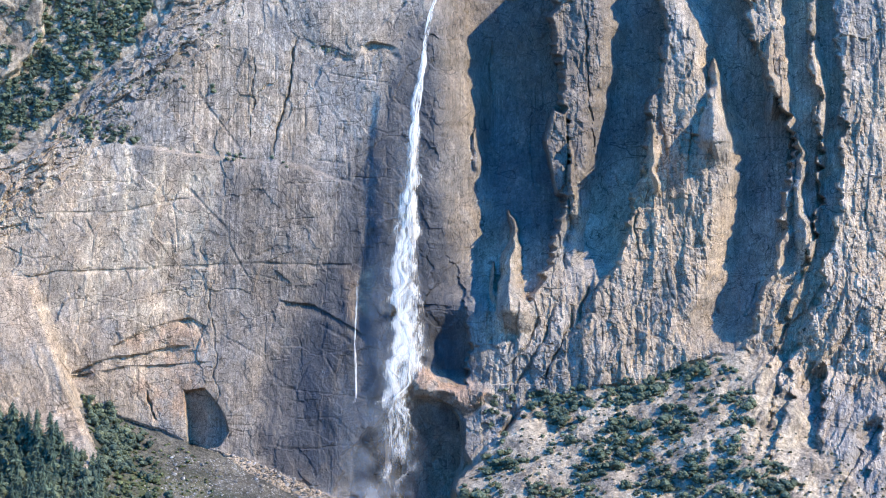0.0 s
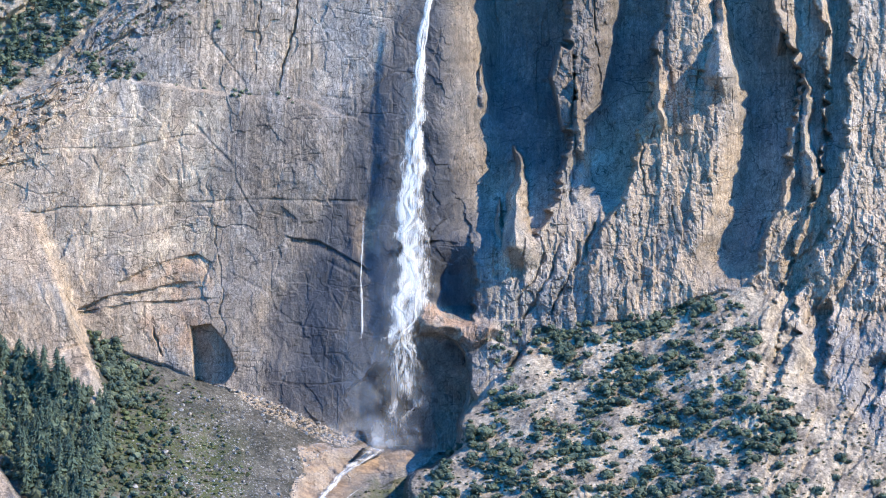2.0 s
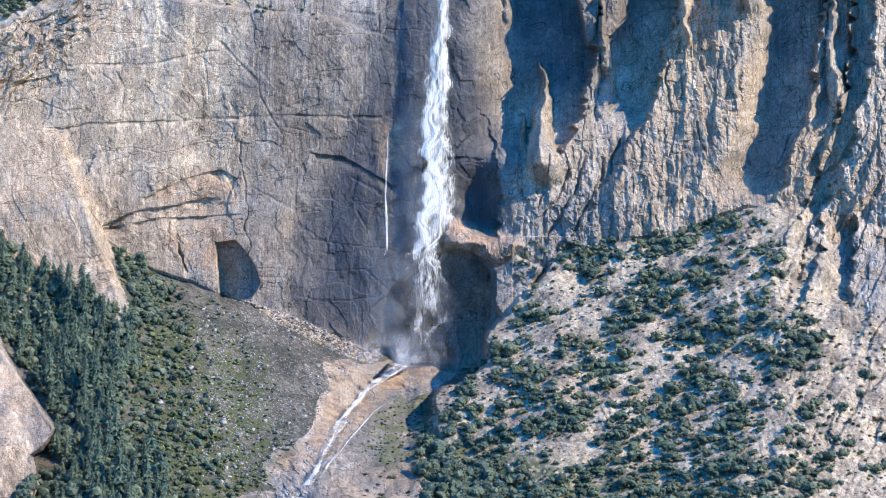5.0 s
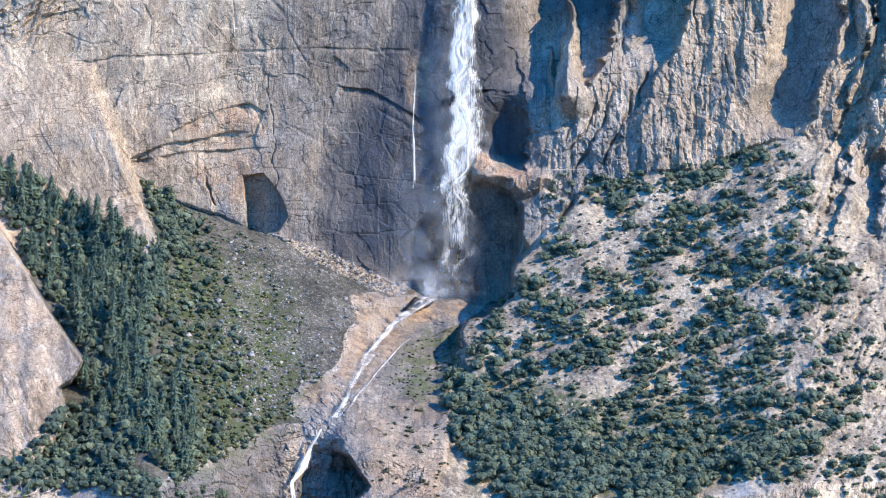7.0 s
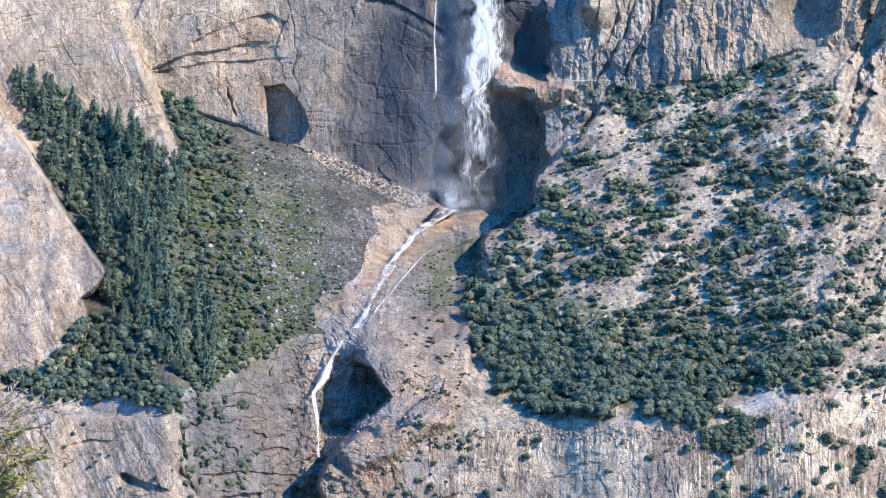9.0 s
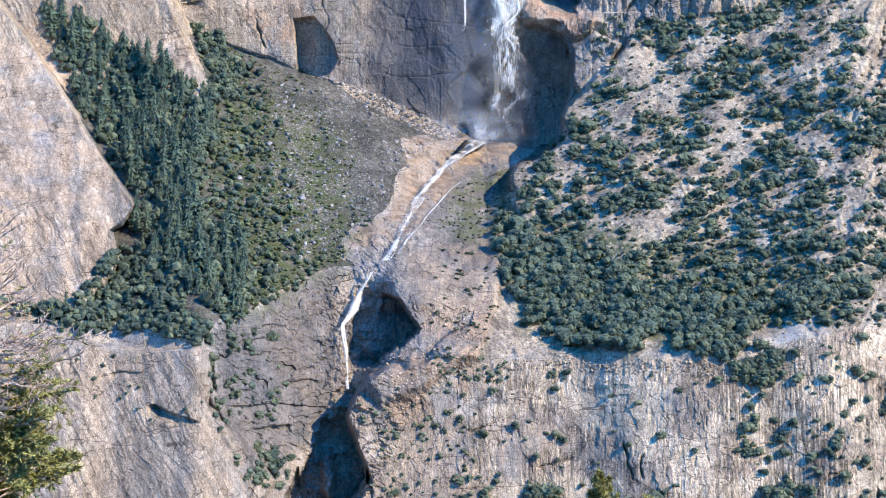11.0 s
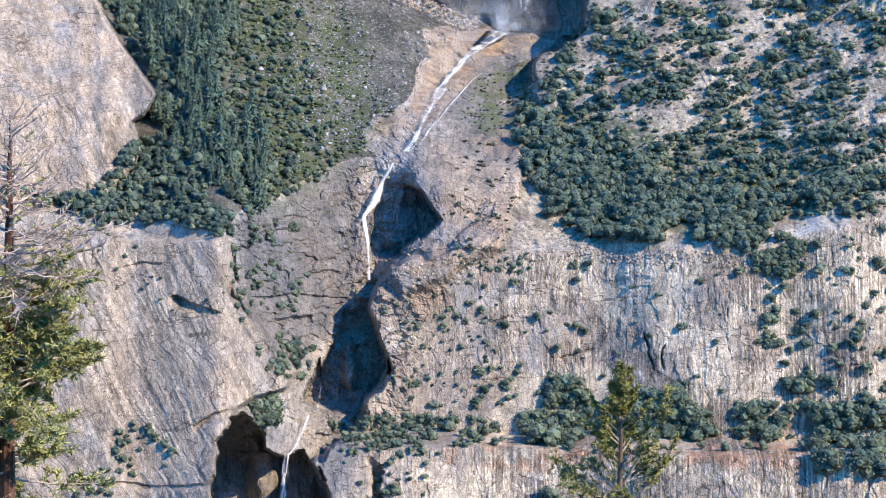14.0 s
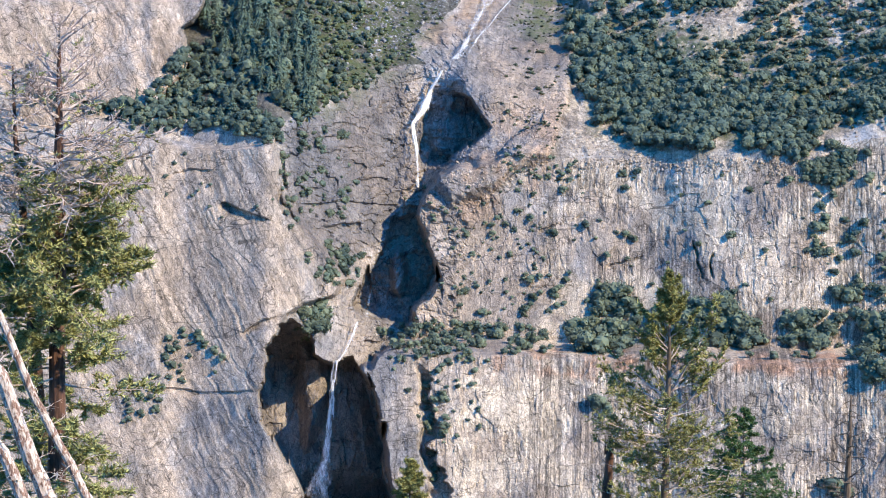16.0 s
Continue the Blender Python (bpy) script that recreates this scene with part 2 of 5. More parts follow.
def soil_material(name, dark, light, patch):
    k = Nodes(name)
    a = k.noise(k.scaled(0.035, 0.035, 0.035), 1, 7, 0.65)
    col = k.mix(k.ramp(a, 0.35, 0.62), dark, light)
    b = k.noise(k.scaled(0.25, 0.25, 0.25), 1, 7, 0.7)
    col = k.mix(1.0, col, k.grey(k.ramp(b, 0.3, 0.7, 0.45, 1.35)), "MULTIPLY")
    col = k.mix(1.0, col, k.grey(k.ramp(k.noise(k.scaled(0.9, 0.9, 0.9), 1, 4, 0.7), 0.3, 0.7, 0.62, 1.35)), "MULTIPLY")
    c = k.noise(k.scaled(0.09, 0.09, 0.09), 1, 6, 0.7)
    col = k.mix(k.math("MULTIPLY", k.field("green"), k.ramp(c, 0.38, 0.58)), col, patch)
    col = k.mix(k.math("MULTIPLY", k.field("orange"), k.ramp(c, 0.25, 0.6, 0.4, 1.0)), col, (0.32, 0.22, 0.135))
    col = k.mix(k.math("MULTIPLY", k.field("pale"), k.ramp(a, 0.3, 0.5)), col, (0.52, 0.47, 0.41))
    col = k.mix(k.field("wet_shade"), col, k.mix(1.0, col, (0.35, 0.33, 0.34), "MULTIPLY"))
    stones = k.voro(k.scaled(0.33, 0.33, 0.33), 1, "F1", "Distance")
    h = k.math("ADD", k.noise(k.scaled(0.8, 0.8, 0.8), 1, 6, 0.75), k.math("MULTIPLY", stones, -0.6))
    k.bump(h, 0.8, 1.2)
    return k.done(col, 0.95)


def leaf_material(name, a, b, spread=0.35):
    k = Nodes(name)
    stand_of = k.noise(k.scaled(0.07, 0.07, 0.07), 1, 2, 0.5)
    col = k.mix(k.math("ADD", k.math("MULTIPLY", k.chance(), 0.6), k.ramp(stand_of, 0.38, 0.62, -0.5, 0.9)), a, b)
    col = k.mix(1.0, col, k.grey(k.ramp(k.island(), 0.0, 1.0, 1 - spread, 1 + spread)), "MULTIPLY")
    return k.done(col, 0.7, spec=0.2)


def bark_material(name, a, b, scale=8.0):
    k = Nodes(name)
    t = k.noise(k.scaled(scale, scale, scale * 0.2), 1, 6, 0.65)
    k.bump(t, 0.8, 0.03)
    return k.done(k.mix(k.ramp(t, 0.35, 0.65), a, b), 0.92)


def water_material(name, opacity, lo=0.40, hi=0.60):
    k = Nodes(name)
    t = k.noise(k.scaled(1.5, 1.5, 0.06), 1, 6, 0.74, 0.5)
    t2 = k.noise(k.scaled(0.10, 0.10, 0.035), 1, 5, 0.62, 0.4)
    t3 = k.math("ADD", k.math("MULTIPLY", t, 0.6), k.math("MULTIPLY", t2, 0.4))
    d = k.field("dens")
    edge = k.math("SUBTRACT", 1.0, d)
    a = k.ramp(k.math("SUBTRACT", t3, k.math("MULTIPLY", edge, 0.36)), lo - 0.10, hi - 0.10)
    return k.foamy((0.99, 0.95, 0.885), k.math("MULTIPLY", k.math("MULTIPLY", a, opacity), k.ramp(d, 0.0, 0.25)), 0.28)


def mist_material():
    k = Nodes("mist")
    t = k.noise(k.scaled(0.045, 0.045, 0.03), 1, 6, 0.62, 0.5)
    a = k.math("MULTIPLY", k.ramp(t, 0.32, 0.74), k.field("dens"))
    return k.foamy((0.93, 0.94, 0.96), a, 0.5)


ROCK = rock_material()
TALUS = soil_material("scree", (0.070, 0.068, 0.056), (0.155, 0.14, 0.116), (0.075, 0.088, 0.036))
SOIL = soil_material("stony_soil", (0.215, 0.178, 0.143), (0.47, 0.39, 0.295), (0.09, 0.105, 0.055))
OAK = leaf_material("oak_leaves", (0.062, 0.086, 0.064), (0.118, 0.140, 0.088))
OLIVE = leaf_material("olive_brush", (0.062, 0.072, 0.042), (0.085, 0.09, 0.055))
GRASSY = leaf_material("grass_brush", (0.085, 0.105, 0.05), (0.125, 0.14, 0.065))
STONE = soil_material("boulder_stone", (0.20, 0.19, 0.18), (0.34, 0.32, 0.30), (0.2, 0.2, 0.2))
STONE_TAN = soil_material("tan_stone", (0.32, 0.25, 0.18), (0.52, 0.41, 0.30), (0.3, 0.3, 0.3))
NEEDLE = leaf_material("conifer_needles", (0.060, 0.092, 0.068), (0.128, 0.158, 0.096))
BARK = bark_material("bark", (0.10, 0.075, 0.055), (0.17, 0.13, 0.10), 2.0)
WATER = water_material("falling_water", 0.84)
MIST = mist_material()


def FIELDS():
    """Where the rock is stained, damp, painted as shaded, bleached or grown over."""
    near = lambda outline, soft: smooth(-soft, soft, inside(outline, U, V))
    wet_shade = near([(735, 40), (790, 40), (800, 300), (835, 500), (835, 680), (740, 700), (690, 900), (470, 840), (500, 560), (600, 450), (670, 200)], 60)
    wet_shade = np.maximum(wet_shade, 0.42 * near([(385, 300), (640, 280), (640, 860), (480, 840), (385, 780)], 25))
    wet_shade = np.maximum(wet_shade, 0.5 * near([(740, -80), (860, -80), (830, 100), (860, 420), (760, 420)], 25))
    # hollows between the upper ribs: shade painted in as darker blue-grey rock
    wet_shade = np.maximum(wet_shade, 0.58 * near([(800, -80), (1185, -80), (1160, 220), (1040, 320), (990, 420), (860, 420)], 30))
    wet_shade = np.maximum(wet_shade, 0.62 * near([(185, 1240), (260, 1195), (400, 1120), (405, 1345), (380, 1400), (290, 1500), (240, 1500), (195, 1400)], 14))
    # cave, gorge and slot: damp rock with the recess's shade painted over it
    wet_shade = np.maximum(wet_shade, 0.45 * near(LOWER_CAVE, 8))
    wet_shade = np.maximum(wet_shade, 0.35 * near(UPPER_GORGE, 8))
    wet_shade = np.maximum(wet_shade, 0.35 * near(SLOT, 8))
    wet_shade = np.maximum(wet_shade, 0.25 * near([(180, 1240), (700, 1180), (690, 1500), (620, 1660), (420, 1700), (400, 1945), (170, 1945)], 30) * smooth(-0.2, 0.15, fbm(U0 / 60, V0 / 60, 3, 251)))
    wet_shade = np.maximum(wet_shade, 0.14 * near([(-345, 1290), (1650, 1200), (1650, 1945), (-345, 1945)], 30) * smooth(0.0, 0.3, fbm(U0 / 70, V0 / 50, 3, 253)))
    # foot of the fall: soaked wall, plus shade of the base cave painted in
    wet_shade = np.maximum(wet_shade, 0.45 * near([(560, 760), (640, 620), (720, 560), (800, 640), (832, 720), (828, 880), (760, 910), (600, 905)], 30))
    wet_shade = np.maximum(wet_shade, 0.4 * near([(560, 985), (640, 940), (740, 905), (700, 960), (610, 1060), (520, 1120)], 8))
    wet_shade = np.maximum(wet_shade, 0.9 * near([(745, 30), (752, 400), (742, 690), (700, 900), (470, 850), (452, 700), (500, 600), (590, 420), (640, 250), (690, 120)], 30))
    # shade of the hollow left of the third rib, painted as darkening
    wet_shade = np.maximum(wet_shade, 0.3 * near([(1230, -80), (1330, -80), (1400, 200), (1300, 620), (1260, 620), (1310, 300)], 15))
    tan = near([(-345, 290), (380, 280), (380, 760), (-345, 900)], 40)
    tan = np.maximum(tan, near(SLAB, 10))
    tan = np.maximum(tan, 0.7 * near([(1120, 250), (1300, 280), (1300, 600), (1000, 690), (1040, 480)], 30))
    tan = np.maximum(tan, 0.85 * near(DOME, 10))
    tan = np.maximum(tan, 0.8 * near([(400, 1280), (1650, 1200), (1650, 1945), (380, 1945)], 20))
    pale = 0.85 * near([(683, 1290), (1125, 1300), (1200, 1225), (1650, 1200), (1650, 1945), (480, 1945), (480, 1690), (640, 1650), (650, 1440)], 25)
    pale = pale * smooth(-0.45, 0.05, fbm(U0 / 80, V0 / 45, 3, 241))
    pale = np.maximum(pale, 0.9 * near([(219, 268), (230, 268), (236, 340), (230, 470), (216, 470), (222, 360)], 3))
    pale = np.maximum(pale, 0.55 * near([(-345, 290), (380, 275), (380, 570), (-345, 560)], 20) * smooth(0.0, 0.35, fbm(U0 / 22, V0 / 40, 3, 247)))
    pale = np.maximum(pale, 0.12 * near([(-345, 440), (180, 480), (120, 640), (186, 828), (-345, 900)], 15))
    wet_shade = np.maximum(wet_shade, (0.34 + 0.28 * smooth(1190, 1080, V0)) * near(TONGUE, 12) * (0.6 + 0.4 * smooth(-0.3, 0.3, fbm((U0 + V0) / 26, (V0 - U0) / 120, 3, 257))))
    wet_shade = np.maximum(wet_shade, 0.45 * near([(590, 985), (735, 925), (755, 935), (700, 1000), (610, 1090), (560, 1120)], 8) * smooth(-0.4, 0.2, fbm((U0 + V0) / 16, (V0 - U0) / 90, 3, 259)))
    tan = np.maximum(tan, near([(540, 1100), (700, 1060), (710, 1340), (600, 1420), (480, 1420), (450, 1350), (540, 1250)], 20))
    red = 0.35 * near([(430, 1200), (690, 1200), (700, 1330), (500, 1420), (440, 1400)], 30)
    red = np.maximum(red, near([(560, 1635), (1200, 1632), (1200, 1672), (560, 1675)], 8))
    red = np.maximum(red, 0.55 * near([(228, 606), (300, 573), (345, 572), (372, 620), (374, 690), (330, 730), (270, 740), (240, 690), (300, 650)], 12))
    orange = near([(512, 905), (614, 898), (700, 901), (744, 914), (712, 940), (640, 962), (590, 1000), (540, 1062), (500, 1098), (418, 1106), (432, 1076), (478, 1046), (512, 1000), (538, 950)], 9)
    orange = orange * np.clip(0.75 + 0.6 * fbm(U0 / 28, V0 / 18, 3, 231), 0.25, 1)
    orange = np.maximum(orange, 0.8 * near([(615, 470), (665, 480), (660, 560), (625, 560)], 15))
    green = near([(200, 800), (400, 900), (450, 1050), (420, 1110), (260, 1200), (190, 1000)], 50) + near(OAK_G, 30) + 0.8 * near([(620, 985), (720, 960), (700, 1060), (640, 1090), (590, 1060)], 15)
    streak = np.maximum(near([(683, 1290), (1125, 1300), (1200, 1225), (1650, 1200), (1650, 1945), (500, 1945)], 20), 0.6 * near([(380, 280), (700, 200), (640, 880), (380, 780)], 40))
    streak = streak * np.where(V0 > 1640, 0.75 + 0.25 * smooth(-0.2, 0.1, fbm(U0 / 60, V0 / 60, 2, 243)), smooth(-0.2, 0.1, fbm(U0 / 55, V0 / 60, 3, 245))) * (1 - 0.9 * smooth(660, 560, U0) * smooth(1150, 1250, V0))
    streak = np.maximum(streak, 0.55 * near([(230, 110), (560, 60), (560, 290), (260, 258)], 25))
    ledge_rock = near([(728, 652), (745, 648), (790, 672), (866, 688), (852, 722), (800, 712), (735, 702)], 6)
    wet_shade, red = wet_shade * (1 - 0.8 * ledge_rock), np.maximum(red, 0.7 * ledge_rock)
    red = np.maximum(red, 0.12 * np.maximum(near(SLAB, 10), near(APRON, 10)))
    # warm tints dropped in the hollows: the shade's blue-grey put into the colour
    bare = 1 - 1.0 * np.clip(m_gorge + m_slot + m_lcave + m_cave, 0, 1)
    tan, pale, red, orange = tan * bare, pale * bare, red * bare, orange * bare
    return {"wet_shade": np.clip(wet_shade, 0, 1), "tan": tan, "pale": pale, "red": red, "orange": orange, "green": np.clip(green, 0, 1), "streak": streak, "diag": np.clip(m_slab + m_dome + 0.7 * m_apron, 0, 1)}


OAK_G = [(700, 1030), (1350, 1140), (1180, 1225), (880, 1285), (735, 1240)]

# ---- the mountainside as one field of distances over face coordinates ----
STEP = 2.2
us = np.arange(-345, 1650, STEP)
vs = np.arange(-80, 1945, STEP)
U0, V0 = np.meshgrid(us, vs)
warp = 9 * fbm(U0 / 60, V0 / 60, 4, 900)
U, V = U0 + warp, V0 + 9 * fbm(U0 / 60, V0 / 60, 4, 950)

LEFT_FOOT = [(-345, 700), (-140, 735), (0, 750), (150, 712), (280, 760), (400, 800), (450, 820), (560, 872), (620, 897), (720, 908), (900, 908), (1650, 908)]
RIGHT_FOOT = [(-345, 790), (700, 770), (850, 745), (930, 705), (1000, 692), (1130, 672), (1200, 655), (1240, 628), (1290, 615), (1340, 625), (1450, 650), (1650, 680)]
LEFT_BROW = [(-345, 1180), (-100, 1225), (40, 1215), (190, 1235), (260, 1190), (360, 1130), (420, 1110), (480, 1130), (560, 1200), (1650, 1250)]
RIGHT_BROW = [(-345, 1300), (683, 1294), (793, 1286), (984, 1280), (1125, 1300), (1190, 1245), (1350, 1228), (1650, 1210)]
HILL_EDGE = [(2000, -200), (1150, 640), (935, 700), (905, 745), (870, 790), (847, 818), (817, 850), (777, 918), (727, 958), (700, 1010), (690, 1100), (640, 1230), (550, 1290),
             (470, 1330), (440, 1350), (424, 1399), (457, 1500), (420, 1560), (411, 1592), (345, 1640), (322, 1672), (350, 1760), (375, 1860), (380, 2100), (2000, 2100)]


def blurred(a, units):
    """Even out along u."""
    n = int(3 * units / STEP)
    w = np.exp(-0.5 * (np.arange(-n, n + 1) * STEP / units)**2)
    return np.convolve(np.pad(a, n, mode="edge"), w / w.sum(), "valid")


left_foot, left_brow = blurred(curve_at(LEFT_FOOT, us), 12)[None, :], blurred(curve_at(LEFT_BROW, us), 45)[None, :]
right_foot, right_brow = blurred(curve_at(RIGHT_FOOT, us), 30)[None, :], blurred(curve_at(RIGHT_BROW, us), 70)[None, :]
wavy_line = (6 * fbm(us / 70, us * 0, 3, 71))[None, :]
ledge = 1632 + 0.012 * (U0 - 800) + wavy_line
sl, ll = smooth(-4, 4, V0 - left_foot - wavy_line), smooth(-25, 25, V0 - left_brow - wavy_line)
sr, lr = smooth(-4, 4, V0 - right_foot - wavy_line), smooth(-25, 25, V0 - right_brow - wavy_line)
steep = 0.75 + 0.15 * smooth(350, 560, U0)
g_left = 0.06 * (1 - sl) + sl * (1 - ll) * steep + ll * 0.21
g_right = 0.06 * (1 - sr) + sr * (1 - lr) * 0.60 + lr * 0.15
g_right = g_right + 1.8 * smooth(-20, -13, V0 - ledge) * smooth(20, 13, V0 - ledge)
R_left = 2500 - np.cumsum(g_left, 0) * STEP + 4.8
R_right = 2500 - np.cumsum(g_right, 0) * STEP + 4.8 + 0.05 * (U0 - 900) * smooth(0, 350, V0 - right_foot)
hill = inside(HILL_EDGE, U0 + 0.8 * warp, V0 + 0.8 * warp)
soft_edge = 4 + 55 * smooth(960, 1100, V0) * smooth(1320, 1230, V0)
m_hill = smooth(-1, 1, hill / soft_edge)
R = R_left * (1 - m_hill) + R_right * m_hill
below = np.where(m_hill > 0.5, sr, sl)
lower = np.where(m_hill > 0.5, lr, ll)

# outlines of the large forms
APRON = [(-345, 380), (-60, 470), (60, 500), (100, 600), (120, 660), (150, 740), (186, 828), (120, 835), (-345, 900)]
SLAB = [(-345, 560), (-200, 640), (-127, 735), (-62, 845), (-7, 935), (49, 1018), (10, 1065), (20, 1115), (-11, 1155), (-60, 1200), (-345, 1260)]
DOME = [(-345, 1290), (-90, 1250), (0, 1265), (90, 1272), (165, 1262), (175, 1330), (195, 1380), (285, 1500), (270, 1535), (185, 1570), (140, 1690),
        (165, 1770), (200, 1830), (240, 1945), (-345, 1945)]
FOREST_BOWL = [(-345, -80), (330, -80), (300, 30), (230, 100), (130, 190), (60, 262), (0, 300), (-345, 420)]
GREY_CORNER = [(-345, -80), (85, -80), (75, 60), (40, 130), (0, 150), (-345, 200)]
TONGUE = [(560, 985), (690, 970), (700, 1080), (690, 1200), (650, 1290), (560, 1340), (480, 1370), (452, 1330), (520, 1220), (500, 1180), (480, 1150), (520, 1080)]
STREAM_BED = [(505, 903), (560, 898), (760, 901), (725, 950), (650, 985), (600, 1060), (560, 1140), (480, 1160), (405, 1118), (420, 1080), (470, 1040), (508, 985), (530, 940)]
BASE_CAVE = [(590, 880), (610, 820), (650, 770), (690, 738), (735, 716), (770, 712), (800, 722), (818, 745), (824, 790), (820, 840), (806, 880), (790, 906), (730, 912), (660, 905)]
UPPER_GORGE = [(444, 1170), (465, 1165), (515, 1187), (548, 1237), (527, 1256), (484, 1293), (440, 1324), (425, 1352), (419, 1275), (432, 1222)]
SLOT = [(419, 1345), (440, 1350), (423, 1399), (457, 1500), (416, 1554), (410, 1590), (362, 1583), (321, 1571), (301, 1561), (328, 1500), (362, 1460), (382, 1399), (402, 1392)]
LOWER_CAVE = [(190, 1574), (222, 1600), (232, 1640), (262, 1654), (308, 1648), (346, 1718), (357, 1774), (362, 1860), (368, 1945), (205, 1945), (214, 1886), (184, 1830), (140, 1756), (132, 1701), (158, 1628)]

# ribs of the upper wall: the rock drops back just left of each crest (crest line, depth, width of the hollow)
RIBS = [
    ([(-80, 985), (30, 985), (190, 1002), (345, 1002), (430, 990), (520, 955), (560, 930)], [(-80, 56), (100, 76), (260, 74), (330, 56), (430, 38), (500, 20), (550, 0)], 235),
    ([(-80, 1182), (100, 1176), (200, 1152), (300, 1141), (380, 1121), (480, 1080), (560, 1040), (680, 960)], [(-80, 40), (300, 36), (440, 24), (500, 8), (690, 3)], 130),
    ([(-80, 1300), (0, 1312), (100, 1350), (240, 1402), (330, 1400), (400, 1385), (480, 1364), (560, 1342), (625, 1316)], [(-80, 38), (240, 42), (400, 40), (560, 28), (625, 0)], 135),
    ([(-80, 1425), (0, 1432), (150, 1440), (300, 1452), (420, 1440), (520, 1410), (700, 1330)], [(-80, 20), (300, 20), (420, 14), (700, 5)], 62),
    ([(-80, 1472), (100, 1482), (220, 1492), (420, 1476), (520, 1450), (640, 1400), (800, 1330)], [(-80, 16), (300, 18), (560, 12), (800, 5)], 45),
    ([(-80, 800), (60, 790), (200, 775), (420, 790), (560, 832), (690, 832)], [(-80, 0), (430, 0), (540, 5), (600, 18), (655, 20), (690, 1)], 80),
    ([(1655, 425), (1700, 440), (1760, 458), (1820, 466), (1945, 472)], [(1655, 0), (1690, 12), (1760, 8), (1820, 15), (1945, 13)], 34),
    ([(680, 1402), (760, 1372), (835, 1343)], [(680, 0), (705, 13), (800, 12), (835, 0)], 40),
    ([(735, 1552), (800, 1546), (860, 1530)], [(735, 0), (755, 14), (840, 10), (860, 0)], 45),
    ([(640, 1465), (700, 1455), (800, 1452), (815, 1450)], [(640, 0), (670, 22), (790, 14), (810, 0)], 60),
]
fold = 0.0
for crest, depth, width in RIBS:
    c = curve_at(crest, V0) + 4 * fbm(V0 / 43, V0 * 0 + crest[0][1], 2, 40) + (0.45 if crest[0][0] < 1000 else 1.6) * warp
    jag = 7 * fbm(V0 / 15, V0 * 0 + crest[0][1], 3, 46, 0.6)
    lo, hi = crest[0][0], crest[-1][0]
    s = (c - U0) / width
    fold = fold + curve_at(depth, V0) * smooth(0, 0.05, s + jag * smooth(0.5, 0.0, s) / width) * (1 - smooth(0.5, 1.0, s)) * (V0 >= lo - 1) * (V0 <= hi)
spire = inside([(980, 192), (972, 215), (964, 250), (974, 290), (986, 345), (1012, 350), (1006, 205)], U0 + 0.3 * warp, V0)
fold = fold * (1 - smooth(-2, 4, spire))
R += fold
R += 0.16 * np.clip(U0 - 1495, 0, 400) * smooth(700, 500, V0)

# spires that stand free of the hollows: foot, tip, half width, how far they stand out
for u0, v_tip, v_foot, w, out in ((1014, 245, 430, 15, 14), (905, 368, 530, 24, 46), (1149, 205, 310, 8, 36),
                                  (1412, 240, 420, 14, 22), (1358, 60, 180, 12, 18), (1260, 105, 245, 26, 32), (845, 225, 290, 9, 10), (875, 460, 520, 8, 12)):
    k = np.clip((V0 - v_tip) / (v_foot - v_tip), 0, 1.4)
    R -= out * np.clip(1 - np.abs(U - u0 - 5 * k) / (w * k**0.7 + 1e-6), 0, 1)**0.6 * smooth(1.4, 1.0, k) * (V0 > v_tip)


def push(outline, metres, soft=4, wavy=0.6):
    """Bring the rock within an outline nearer by so many metres."""
    global R
    m = smooth(-soft, soft, inside(outline, U0 + wavy * warp, V0 + wavy * warp))
    R -= metres * m
    return m


angular = 9 * (plates(U0 / 24, V0 / 46, 143, 1.0) - 0.5) + 2 * (plates(U0 / 10, V0 / 16, 145, 0.7) - 0.5)
bowl = inside(FOREST_BOWL, U0 + 0.6 * warp, V0 + 0.6 * warp)
m_bowl = smooth(-4, 4, bowl)
R += m_bowl * (5 + 0.14 * np.clip(bowl, 0, 500))
push(GREY_CORNER, 14)
m_slab = smooth(-4, 4, inside(SLAB, U0 + 0.6 * warp, V0 + 0.6 * warp))
m_apron = smooth(-13, 13, inside(APRON, U0 + 0.6 * warp, V0 + 0.6 * warp)) * (1 - m_slab)
R -= m_apron * (30 - 22 * smooth(740, 830, V0)) * smooth(440, 660, V0)
R -= m_slab * 75 * smooth(1240, 1000, V0)
m_dome = push(DOME, 16, 5)
m_tongue = push(TONGUE, 12, 12)
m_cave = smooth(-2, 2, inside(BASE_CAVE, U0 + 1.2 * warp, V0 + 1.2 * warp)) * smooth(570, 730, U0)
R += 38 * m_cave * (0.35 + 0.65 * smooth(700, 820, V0))


